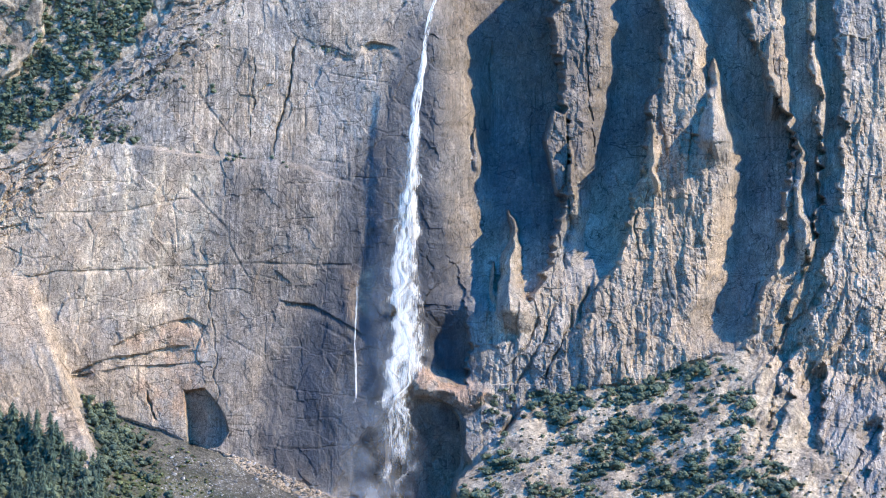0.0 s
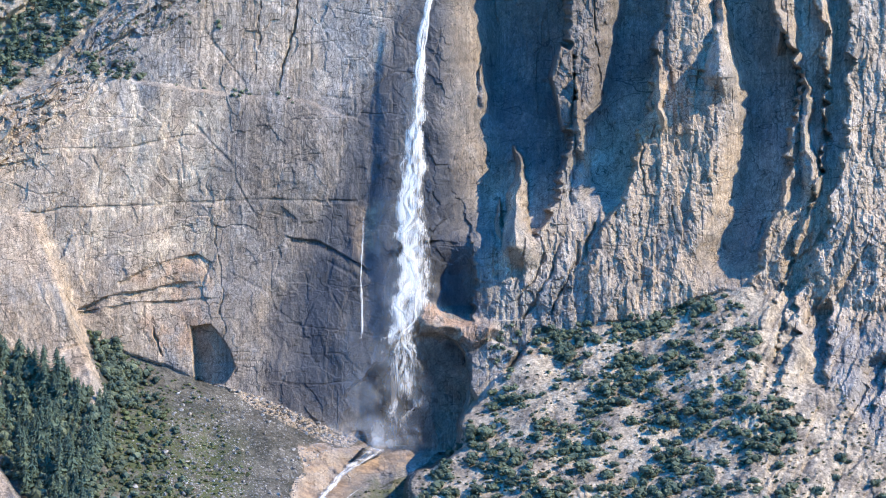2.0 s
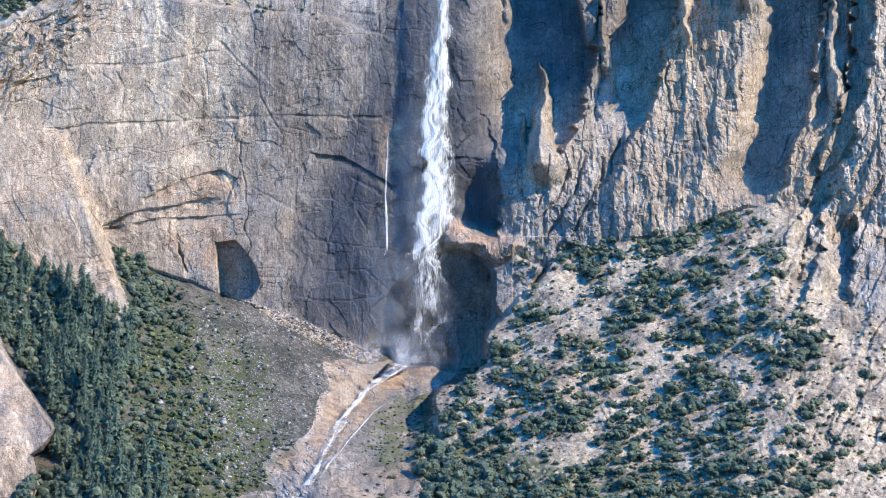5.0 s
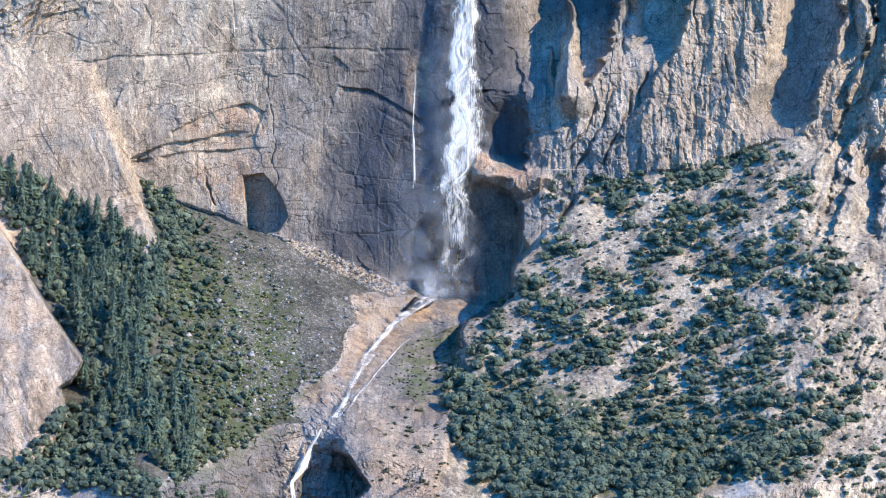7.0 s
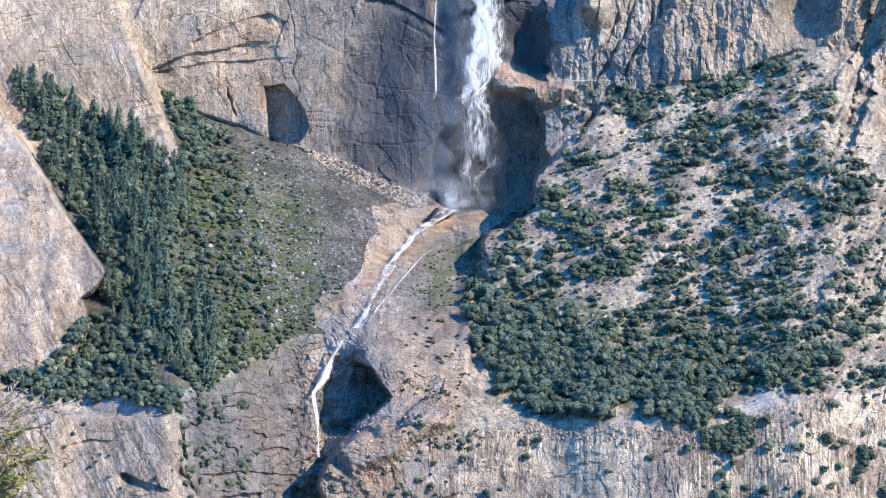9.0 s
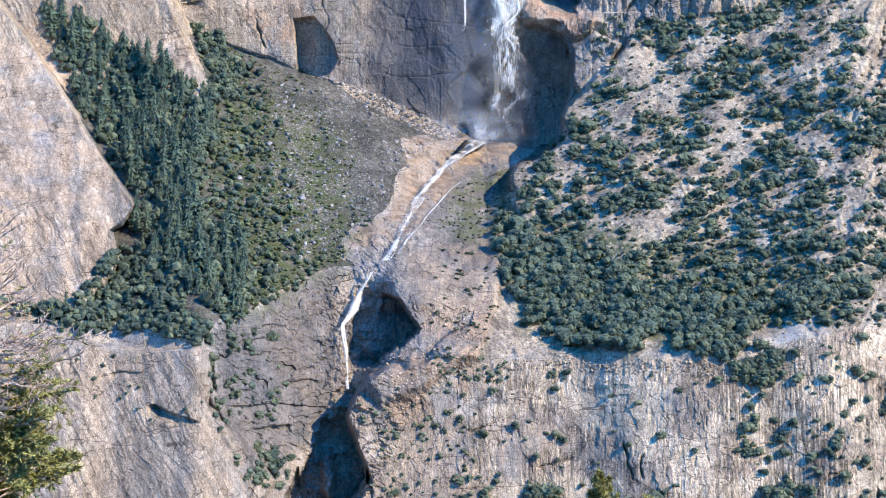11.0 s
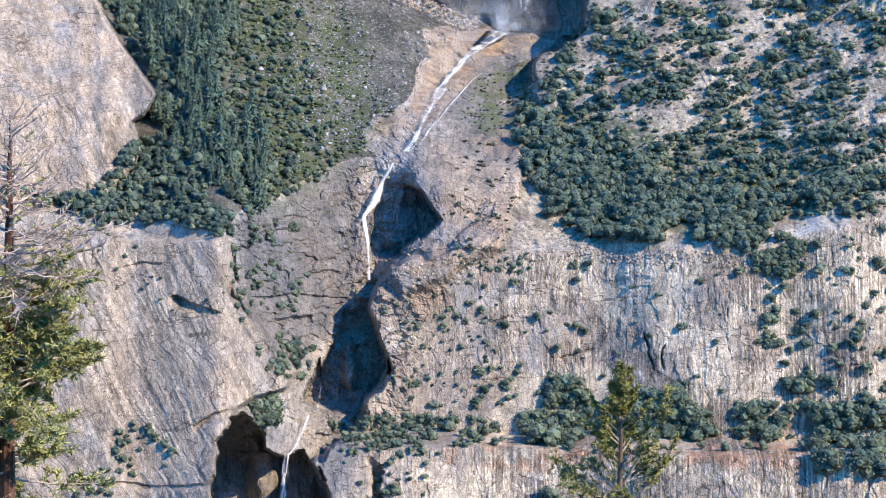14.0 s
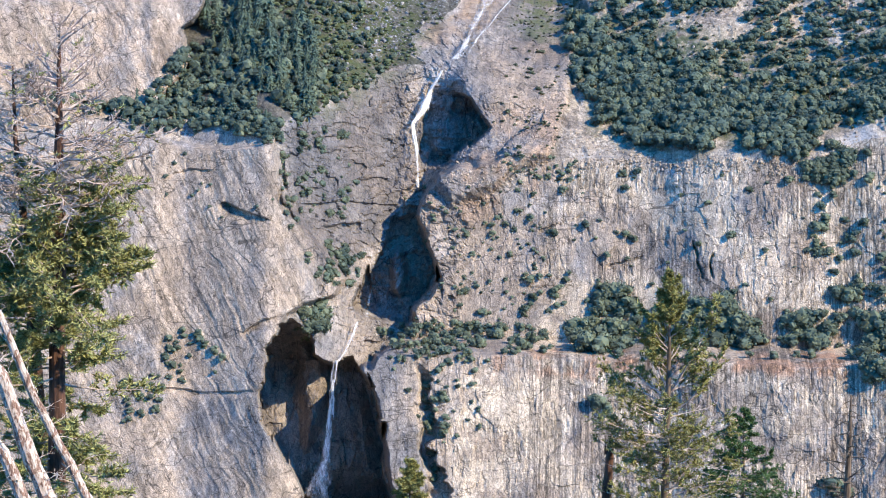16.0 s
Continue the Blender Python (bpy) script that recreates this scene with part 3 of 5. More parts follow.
def hollow(outline, depth, top=40, soft=2):
    """Cut the rock back: deepest at the right rim, rising to the left, and fading in from the top, open to the sky."""
    global R
    x, y = U0 + 0.4 * warp + angular, V0 + 0.4 * warp + 0.5 * angular
    m = smooth(-soft, soft, inside(outline, x, y))
    rows = np.arange(-80, 1960, 4.0)
    lo, hi = np.full(rows.shape, np.nan), np.full(rows.shape, np.nan)
    for i, v in enumerate(rows):
        cut = [ax + (v - ay) * (bx - ax) / (by - ay) for (ax, ay), (bx, by) in zip(outline, outline[1:] + outline[:1]) if (ay > v) != (by > v)]
        if cut:
            lo[i], hi[i] = min(cut), max(cut)
    ok = ~np.isnan(lo)
    most = hi
    lo, hi = np.interp(y, rows[ok], lo[ok]), np.interp(y, rows[ok], hi[ok])
    s = np.clip((x - lo) / np.maximum(hi - lo, 8), 0, 1)
    head = min(q[1] for q in outline)
    deep = depth * np.minimum(1, (hi - lo) / 60) * (0.7 + 0.3 * np.sqrt(s)) * (0.42 + 0.58 * smooth(head, head + top, y))
    edge = np.interp(vs, rows[ok], most[ok]) + 14
    rim = R[np.arange(len(vs)), ((edge - us[0]) / STEP).astype(int)]
    wide = np.hanning(61) / np.hanning(61).sum()
    rim = np.convolve(np.pad(rim, 30, mode="edge"), wide, "valid")[:, None]
    back = np.maximum(R + 0.4 * deep, rim + deep) - 2.2 * plates(U / 26, V / 80, 131) - 1.2 * plates(U / 11, V / 30, 133)
    R += m * (back - R)
    return m


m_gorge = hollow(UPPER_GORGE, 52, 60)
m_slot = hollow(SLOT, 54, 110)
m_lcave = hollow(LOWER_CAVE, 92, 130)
push([(208, 1622), (250, 1645), (258, 1690), (240, 1760), (218, 1800), (212, 1740)], 22, 14)
push([(376, 1470), (390, 1450), (398, 1490), (392, 1540), (380, 1530)], 15, 5)
push([(728, 655), (742, 648), (765, 652), (790, 676), (796, 695), (770, 708), (738, 700), (726, 680)], 13, 14)
push([(796, 688), (822, 680), (856, 684), (868, 696), (852, 716), (826, 730), (800, 716)], 13, 12)
R += 29 * smooth(-1, 2, inside([(328, 690), (362, 686), (380, 706), (398, 735), (408, 764), (392, 790), (368, 796), (334, 786)], U0 + 0.3 * angular, V0 + 0.3 * angular)) * smooth(425, 330, U0) * (0.35 + 0.65 * smooth(685, 770, V0))
push([(825, 742), (865, 722), (900, 732), (880, 780), (838, 826), (822, 800)], 22, 4)

# roofs: the rock steps back below each line (line, depth, how far the hollow runs down)
ROOFS = [([(205, 612), (260, 586), (300, 573), (340, 565), (362, 576)], 5, 26), ([(108, 632), (128, 664), (180, 640), (250, 626), (330, 612)], 6, 30),
         ([(130, 668), (230, 650), (300, 648), (372, 640)], 4, 22), ([(500, 533), (555, 540), (600, 566), (640, 590)], 5, 20), ([(570, 82), (612, 92), (660, 76), (700, 84)], 10, 24),
         ([(-20, 496), (60, 486), (220, 476), (380, 467), (480, 466), (625, 470)], 2.0, 9), ([(-20, 412), (20, 405), (50, 396)], 4, 14), ([(60, 378), (200, 378), (330, 352)], 1.5, 8),
         ([(420, 470), (450, 452), (480, 440)], 3, 14), ([(390, 270), (460, 285), (540, 300)], 2.5, 12), ([(740, 540), (800, 545), (835, 540)], 3, 16),
         ([(205, 1372), (290, 1368), (381, 1374)], 7, 24), ([(245, 1412), (340, 1405)], 9, 44), ([(76, 1372), (110, 1386), (158, 1402)], 8, 30), ([(-32, 1320), (15, 1308), (60, 1312)], 4, 12),
         ([(108, 1600), (140, 1576), (180, 1568)], 4, 28), ([(764, 1482), (790, 1476), (822, 1464)], 4, 11), ([(640, 1420), (700, 1400), (730, 1380)], 3, 12), ([(-60, 1690), (40, 1705), (120, 1700)], 3, 14)]
for line, depth, run in ROOFS:
    ln_u, ln_v = [p[0] for p in line], [p[1] for p in line]
    y = V0 + 0.35 * warp - np.interp(U0, ln_u, ln_v)
    ends = smooth(ln_u[0] - 8, ln_u[0] + 8, U) * smooth(ln_u[-1] + 8, ln_u[-1] - 8, U)
    R += 1.0 * depth * ends * smooth(-1, 1.5, y) * (1 - smooth(1.5, run, y)) * (0.6 + 0.5 * fbm(U0 / 30, V0 / 30, 2, 201))

# a brushy shelf across the left wall
SHELF = [(40, 270), (150, 242), (260, 264), (400, 277), (540, 300), (640, 335)]
y = V0 + 0.5 * warp - np.interp(U0, [q[0] for q in SHELF], [q[1] for q in SHELF])
R -= 7 * smooth(-3, 4, y) * (1 - smooth(40, 380, y)) * smooth(20, 90, U0) * smooth(660, 540, U0)

# open cracks (line, depth, half width)
CRACKS = [([(528, 60), (516, 140), (500, 200), (490, 292)], 8, 6), ([(441, 90), (446, 180), (440, 265)], 5, 4), ([(380, 470), (378, 560), (384, 690), (385, 750)], 3, 3.5), ([(262, 690), (266, 725), (275, 745)], 7, 6),
          ([(520, 590), (540, 650)], 2, 4), ([(868, 60), (872, 180)], 4, 5), ([(1030, 10), (1040, 160), (1062, 300)], 7, 5), ([(1125, 350), (1130, 470)], 6, 6), ([(1180, 470), (1190, 540)], 5, 4), ([(955, 560), (900, 650)], 6, 6),
          ([(985, 530), (930, 660), (905, 690)], 7, 7), ([(1020, 530), (985, 620), (950, 690)], 8, 7), ([(1045, 500), (1020, 580)], 9, 8),
          ([(916, 1440), (924, 1470), (930, 1506)], 9, 6), ([(940, 1450), (946, 1500)], 8, 5), ([(1060, 1380), (1064, 1480)], 3, 4), ([(1360, 1500), (1366, 1600)], 8, 8), ([(180, 1280), (184, 1380), (230, 1440)], 10, 10)]
for line, depth, half in CRACKS:
    d, t = along(line, U, V)
    R += 0.7 * depth * smooth(0.6 * half, 0.1 * half, d + 1.2 * np.abs(fbm(U0 / 14, V0 / 14, 2, 97))) * smooth(0, 0.2, t) * smooth(1, 0.8, t)

# relief: smooth sheets on the left, flutes on the right, slanting strata on the far right and on the slabs
soil = below * (1 - lower) * smooth(1480, 1300, U0) * (1 - m_slab) * (1 - m_dome)
rocky = (1 - 0.75 * soil) * (1 - 0.4 * lower)
flute = 0.10 + 0.85 * smooth(780, 900, U0) * smooth(900, 650, V0)
flute = flute * (1 - 0.75 * smooth(4, 16, fold))
sheet = np.clip(m_slab + m_dome + m_apron, 0, 1)
flute = flute * (1 - 0.6 * sheet)
UF, VF = U0 + 0.3 * warp, V0 + 0.3 * warp
R -= rocky * (5 * fbm(U / 170, V / 190, 3, 1) + flute * (1.0 * ridged(UF / 24, VF / 120, 2, 5) + 3.4 * plates(UF / 23, VF / 120, 83, 0.9) + 1.8 * plates(UF / 10, VF / 38, 85) + 0.9 * plates(UF / 8, VF / 10, 87)) + 0.2 * fbm(U / 8, V / 13, 2, 9))
pale_cliff = lower * m_hill
wall = rocky * (1 - 0.6 * sheet) * (1 - 0.45 * pale_cliff)
R -= pale_cliff * (1 - m_tongue) * (0.7 * plates(UF / 13, VF / 60, 175, 0.9) + 0.55 * plates(UF / 7, VF / 20, 177, 0.9)) * smooth(-0.5, 0.1, fbm(U0 / 60, V0 / 60, 2, 179))
calm = 1 - 0.4 * smooth(800, 640, U0) * (V0 < left_foot) - 0.6 * smooth(4, 16, fold)
R -= wall * calm * (2.4 * plates((U + 0.25 * V) / 75, V / 85, 27, 0.8) + 1.1 * plates((U - 0.15 * V) / 30, V / 40, 21, 0.9) + 0.5 * plates(U / 12, V / 17, 23) + 0.3 * plates(U / 8, V / 6.5, 29))
# joints: a broken net of thin open cracks, upright ones and level ones
for wide, high, seed, deep_by, shear in ((70, 190, 301, 0.7, 0.06), (210, 60, 305, 0.6, -0.05)):
    gap = cells((U0 + 0.35 * warp + shear * V0) / wide, (V0 + 0.35 * warp - shear * U0) / high, seed)[1]
    R += wall * deep_by * smooth(0.05, 0.01, gap) * smooth(0.0, 0.35, fbm(U0 / 60, V0 / 60, 2, seed + 1)) * (1 - 0.7 * smooth(4, 16, fold))
broken = smooth(-20, 20, inside([(185, 1235), (300, 1170), (430, 1110), (560, 1000), (700, 980), (690, 1250), (520, 1400), (480, 1600), (330, 1640), (240, 1560)], U, V))
R -= broken * (1 - 0.6 * m_tongue) * (2.2 * plates((U + 0.3 * V) / 46, (V - 0.1 * U) / 24, 151) + 1.6 * plates((U + 0.3 * V) / 17, (V - 0.1 * U) / 11, 153) + 0.8 * plates(U / 8, V / 6, 155))
stream = smooth(-12, 12, inside(STREAM_BED, U, V))
R -= stream * (1.6 * plates((U + 0.5 * V) / 34, (V - 0.3 * U) / 13, 221) + 0.9 * plates(U / 11, V / 7, 223))
ramp_d, ramp_t = along([(-80, 372), (0, 302), (60, 264), (130, 192), (230, 102), (300, 32), (360, -60)], U0, V0)
band = smooth(130, 40, ramp_d) * (1 - m_bowl)
R -= band * (4.6 * plates((0.78 * U - 0.62 * V) / 60, (0.62 * U + 0.78 * V) / 14, 161) + 2.4 * plates((0.78 * U - 0.62 * V) / 22, (0.62 * U + 0.78 * V) / 7, 163))
R -= 2.6 * m_bowl * plates(U / 40, V / 40, 165)
slant = smooth(1290, 1380, U0 + 0.1 * (V0 - 600)) * smooth(420, 560, V0) * (1 - 0.75 * smooth(1000, 1200, V0))
R -= slant * (2.0 * ridged((UF + 0.53 * VF) / 44, (VF - 0.53 * UF) / 260, 2, 61) + 5.0 * plates((UF + 0.53 * VF) / 34, (VF - 0.53 * UF) / 140, 167) + 2.4 * plates((UF + 0.53 * VF) / 13, (VF - 0.53 * UF) / 34, 169) + 1.0 * plates(UF / 8, VF / 9, 173))
R -= sheet * 0.45 * plates((U - 0.55 * V) / 15, (V + 0.55 * U) / 150, 171, 0.8) + sheet * 0.3 * ridged((U - 0.55 * V) / 13, (V + 0.55 * U) / 160, 3, 63)
R -= soil * m_hill * smooth(0.0, 0.5, fbm(U / 60, V / 60, 3, 181)) * 2.2 * plates(U / 16, V / 18, 183)
R -= soil * (6 * fbm(U / 110, V / 90, 3, 31) + 0.7 * fbm(U / 12, V / 12, 3, 33))

R[1:-1, 1:-1] = 0.88 * R[1:-1, 1:-1] + 0.03 * (R[:-2, 1:-1] + R[2:, 1:-1] + R[1:-1, :-2] + R[1:-1, 2:])
ZONE = np.zeros(U0.shape, int)      # 0 upper cliff
ZONE[below > 0.5] = 1                     # talus, left
ZONE[(below > 0.5) & (m_hill > 0.5)] = 2  # brush slope, right
ZONE[lower > 0.5] = 3                     # lower cliffs
ZONE[(lower > 0.5) & (U0 < 330) & (m_hill < 0.5)] = 4
ZONE[(ZONE == 2) & (U0 > 1335 + 0.75 * (V0 - 620)) & (V0 < 980)] = 0
ZONE[m_tongue > 0.5] = 3
ZONE[m_apron > 0.4] = 0
ZONE[inside(STREAM_BED, U, V) > 0] = 3
ZONE[m_slab > 0.5] = 5
ZONE[m_bowl > 0.5] = 6


def sample(u, v):
    """Level distance of the mountainside at face coordinates."""
    i = min(max((v - vs[0]) / STEP, 0), len(vs) - 1.001)
    j = min(max((u - us[0]) / STEP, 0), len(us) - 1.001)
    a, b = int(i), int(j)
    fa, fb = i - a, j - b
    return float((R[a, b] * (1 - fb) + R[a, b + 1] * fb) * (1 - fa) + (R[a + 1, b] * (1 - fb) + R[a + 1, b + 1] * fb) * fa)


def spot(u, v, out=0.0):
    return Vector(place(np.float64(u), np.float64(v), np.float64(sample(u, v) - out)))


def mesh_from(name, points, quads, material, flat=False):
    me = bpy.data.meshes.new(name)
    me.vertices.add(len(points))
    me.vertices.foreach_set("co", np.asarray(points, np.float32).ravel())
    n, k = quads.shape
    me.loops.add(n * k)
    me.polygons.add(n)
    me.loops.foreach_set("vertex_index", quads.astype(np.int32).ravel())
    me.polygons.foreach_set("loop_start", np.arange(0, n * k, k, dtype=np.int32))
    me.polygons.foreach_set("use_smooth", np.full(n, not flat))
    me.update(calc_edges=True)
    me.validate()
    me.materials.append(material)
    return me


def give(me, name, values):
    me.attributes.new(name, "FLOAT", "POINT").data.foreach_set("value", np.asarray(values, np.float32).ravel())


P = place(U0, V0, R)
idx = np.arange(U0.size).reshape(U0.shape)
quads = np.stack([idx[:-1, :-1], idx[1:, :-1], idx[1:, 1:], idx[:-1, 1:]], -1).reshape(-1, 4)
face_zone = ZONE[:-1, :-1].ravel()
SHEETS = [("wall_upper", ROCK, "tall sunlit grey and tan granite cliff with dark hollows", "cliff"),
          ("ground_talus", TALUS, "steep grey-brown scree slope with green brush", "scree slope"),
          ("ground_brush", SOIL, "pale stony slope dotted with dark green oak brush", "hillside"),
          ("wall_lower", ROCK, "streaked pale granite cliff with tree-covered ledges", "cliff"),
          ("wall_dome", ROCK, "smooth pale granite dome beside the lower gorge", "cliff"),
          ("wall_slab", ROCK, "smooth tan granite slab leaning beside the forest", "cliff"),
          ("ground_bowl", SOIL, "high forested bowl behind the cliff edge", "hillside")]
stains_and_shade = FIELDS()
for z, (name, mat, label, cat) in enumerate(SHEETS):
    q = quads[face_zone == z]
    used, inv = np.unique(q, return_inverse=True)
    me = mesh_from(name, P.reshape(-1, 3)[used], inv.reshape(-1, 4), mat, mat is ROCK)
    for key, field in stains_and_shade.items():
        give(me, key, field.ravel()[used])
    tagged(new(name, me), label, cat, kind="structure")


# ---- things ----
def part(name, bm, material, parent, label=""):
    me = bpy.data.meshes.new(name)
    bm.to_mesh(me)
    bm.free()
    me.materials.append(material)
    ob = new(name, me)
    ob.parent = parent
    if label:
        ob["label"] = label
    return ob


def tube(bm, pts, radii, sides=6):
    """A tapered round bar along a line."""
    rings = []
    for i, p in enumerate(pts):
        d = (pts[min(i + 1, len(pts) - 1)] - pts[max(i - 1, 0)]).normalized()
        a = d.orthogonal().normalized()
        b = d.cross(a)
        rings.append([bm.verts.new(p + radii[i] * (math.cos(2 * math.pi * k / sides) * a + math.sin(2 * math.pi * k / sides) * b)) for k in range(sides)])
    for r0, r1 in zip(rings, rings[1:]):
        for k in range(sides):
            bm.faces.new((r0[k], r0[(k + 1) % sides], r1[(k + 1) % sides], r1[k]))
    bm.faces.new(rings[-1])
    return bm


def leaf_quad(bm, c, n, size, rng):
    a = n.orthogonal().normalized()
    a = (Matrix.Rotation(rng.uniform(0, 6.28), 3, n) @ a) * size
    b = n.cross(a.normalized()) * size * rng.uniform(0.5, 0.9)
    bm.faces.new([bm.verts.new(c + x) for x in (-a, -0.2 * a + b, a, 0.1 * a - b)])


def oak(seed, leaves=150, lobes=7, fine=1):
    """A round-headed evergreen oak, one metre wide and about 0.9 high."""
    rng = random.Random(seed)
    base = new("oak_shrub")
    bm = bmesh.new()
    tube(bm, [Vector((0, 0, -0.15)), Vector((0.03, 0.02, 0.2)), Vector((0.0, 0.05, 0.45))], [0.05, 0.04, 0.02], 5)
    for k in range(3):
        a = rng.uniform(0, 6.28)
        tube(bm, [Vector((0.02, 0.02, 0.2)), Vector((0.25 * math.cos(a), 0.25 * math.sin(a), 0.45))], [0.03, 0.012], 4)
    part("trunk", bm, BARK, base)
    bm = bmesh.new()
    for k in range(lobes):
        a, d = rng.uniform(0, 6.28), rng.uniform(0.12, 0.3) if k else 0.0
        c = Vector((d * math.cos(a), d * math.sin(a), rng.uniform(0.22, 0.55) if k else 0.45))
        s = rng.uniform(0.15, 0.24) if k else 0.3
        m = Matrix.Translation(c) @ Matrix.Diagonal((s, s, s * 0.85, 1))
        made = bmesh.ops.create_icosphere(bm, subdivisions=fine, radius=0.9 if fine else 1.0, matrix=m)["verts"]
        for q in made:
            q.co += (q.co - c) * rng.uniform(-0.25, 0.25)
        for j in range(leaves // lobes):
            n = Vector((rng.gauss(0, 1), rng.gauss(0, 1), rng.gauss(0.3, 1))).normalized()
            leaf_quad(bm, c + n * s * rng.uniform(0.9, 1.2), (n + Vector((rng.gauss(0, 0.5), rng.gauss(0, 0.5), rng.gauss(0, 0.5)))).normalized(), rng.uniform(0.035, 0.075), rng)
    part("crown", bm, OAK, base)
    return base


def conifer(seed):
    """A narrow fir one metre high, with tiers of drooping jagged boughs."""
    rng = random.Random(seed)
    base = new("fir_tree")
    bm = bmesh.new()
    tube(bm, [Vector((0, 0, -0.08)), Vector((0, 0, 0.5)), Vector((0, 0, 0.97))], [0.018, 0.012, 0.003], 5)
    part("trunk", bm, BARK, base)
    bm = bmesh.new()
    tiers = 13
    for t in range(tiers):
        h = 0.12 + 0.86 * t / (tiers - 1)
        w = 0.27 * (1 - t / tiers)**0.7 * rng.uniform(0.6, 1.25) + 0.014
        n = 8 if t < 9 else 5
        ox, oy = rng.gauss(0, 0.10) * w, rng.gauss(0, 0.10) * w
        top = bm.verts.new((ox, oy, h + 0.08))
        ring = []
        for k in range(2 * n):
            a = math.pi * k / n + rng.uniform(-0.25, 0.25)
            d = w * (rng.uniform(0.6, 1.25) if k % 2 == 0 else rng.uniform(0.3, 0.6))
            ring.append(bm.verts.new((ox + d * math.cos(a), oy + d * math.sin(a), h - (0.05 if k % 2 == 0 else 0.0) + rng.uniform(-0.03, 0.03))))
        for k in range(2 * n):
            bm.faces.new((top, ring[k], ring[(k + 1) % (2 * n)]))
        for k in range(9):
            a, d = rng.uniform(0, 6.28), w * rng.uniform(0.5, 1.1)
            nrm = Vector((math.cos(a), math.sin(a), rng.uniform(0.2, 1.4))).normalized()
            leaf_quad(bm, Vector((ox + d * math.cos(a), oy + d * math.sin(a), h + rng.uniform(-0.04, 0.05))), nrm, rng.uniform(0.022, 0.045), rng)
    part("crown", bm, NEEDLE, base)
    return base


rng = random.Random(7)


def stand(things, u, v, size, sink=0.0, tall=1.0):
    """Set a copy of one of these things on the mountainside."""
    p = spot(u, v)
    o = copy_thing(rng.choice(things), Matrix.Identity(4))
    o.matrix_basis = Matrix.Translation(p - Vector((0, 0, sink * size))) @ Matrix.Rotation(rng.uniform(0, 6.28), 4, "Z") @ Matrix.Diagonal((size, size, size * tall, 1))
    return o


OAK_WOOD = [(690, 1030), (760, 1080), (900, 1130), (1010, 1190), (1100, 1190), (1200, 1170), (1350, 1140), (1350, 1180), (1180, 1225), (1100, 1300), (1000, 1272),
            (880, 1290), (800, 1285), (735, 1240), (690, 1130)]
OAK_SLOPE = [(800, 890), (900, 760), (960, 700), (1130, 690), (1240, 640), (1300, 660), (1350, 760), (1420, 900), (1560, 960), (1650, 1000), (1650, 1220), (1180, 1230),
             (760, 1120), (720, 1000)]
LEDGE_OAKS = [(560, 1610), (720, 1590), (760, 1565), (860, 1570), (1000, 1600), (1100, 1590), (1200, 1620), (1200, 1650), (1000, 1640), (700, 1648), (560, 1650)]
FIR_WOOD = [(-130, 675), (-40, 682), (20, 728), (88, 778), (135, 798), (190, 828), (212, 850), (190, 920), (165, 980), (185, 1050), (245, 1100), (270, 1190), (215, 1240), (110, 1150), (30, 1070), (62, 1025), (0, 950), (-48, 860)]
FIR_LOW = [(-330, 1170), (-100, 1200), (-60, 1190), (10, 1100), (60, 1085), (120, 1160), (180, 1240), (200, 1285), (150, 1270), (60, 1240), (-20, 1262), (-100, 1240)]
BOWL_WOOD = [(-330, -60), (300, -60), (240, 80), (140, 170), (60, 250), (0, 290), (-330, 380)]


def scatter(outline, count, gap, chance=None):
    """Spots within an outline, at least gap(u, v) apart."""
    a = np.array(outline)
    got = []
    for k in range(count * 30):
        u, v = rng.uniform(a[:, 0].min(), a[:, 0].max()), rng.uniform(a[:, 1].min(), a[:, 1].max())
        if inside(outline, np.array([u]), np.array([v]))[0] < 0:
            continue
        if chance and rng.random() > chance(u, v):
            continue
        if all((u - x)**2 + ((v - y) * 1.3)**2 > gap**2 for x, y in got):
            got.append((u, v))
            if len(got) >= count:
                break
    return sorted(got, key=lambda p: p[1])


oaks = [oak(s) for s in range(4)]
sparse = [oak(20 + s, 60, 5, 0) for s in range(4)]
firs = [conifer(s) for s in range(4)]
for o in oaks + firs:
    o.location = (0, -60, 380)
for o in oaks:
    tagged(o, "dark green evergreen oak shrub on stony slope", "shrub", "oak shrubs on the slopes")
for o in firs:
    tagged(o, "dark green narrow fir tree on the mountainside", "tree", "firs on the mountainside")


def ragged(outline, reach, seed):
    """The chance of growth, falling off unevenly towards an outline."""
    def chance(u, v):
        d = float(inside(outline, np.array([u]), np.array([v]))[0]) + reach * 0.9 * float(fbm(np.array([u / 35]), np.array([v / 35]), 3, seed)[0])
        return max(0.0, min(1.0, d / reach))
    return chance


def shape_of(ob):
    """Corner places and triangles of a mesh."""
    bm = bmesh.new()
    bm.from_mesh(ob.data)
    bmesh.ops.triangulate(bm, faces=bm.faces[:])
    p, f = np.array([q.co[:] for q in bm.verts]), np.array([[q.index for q in t.verts] for t in bm.faces])
    bm.free()
    return p, f


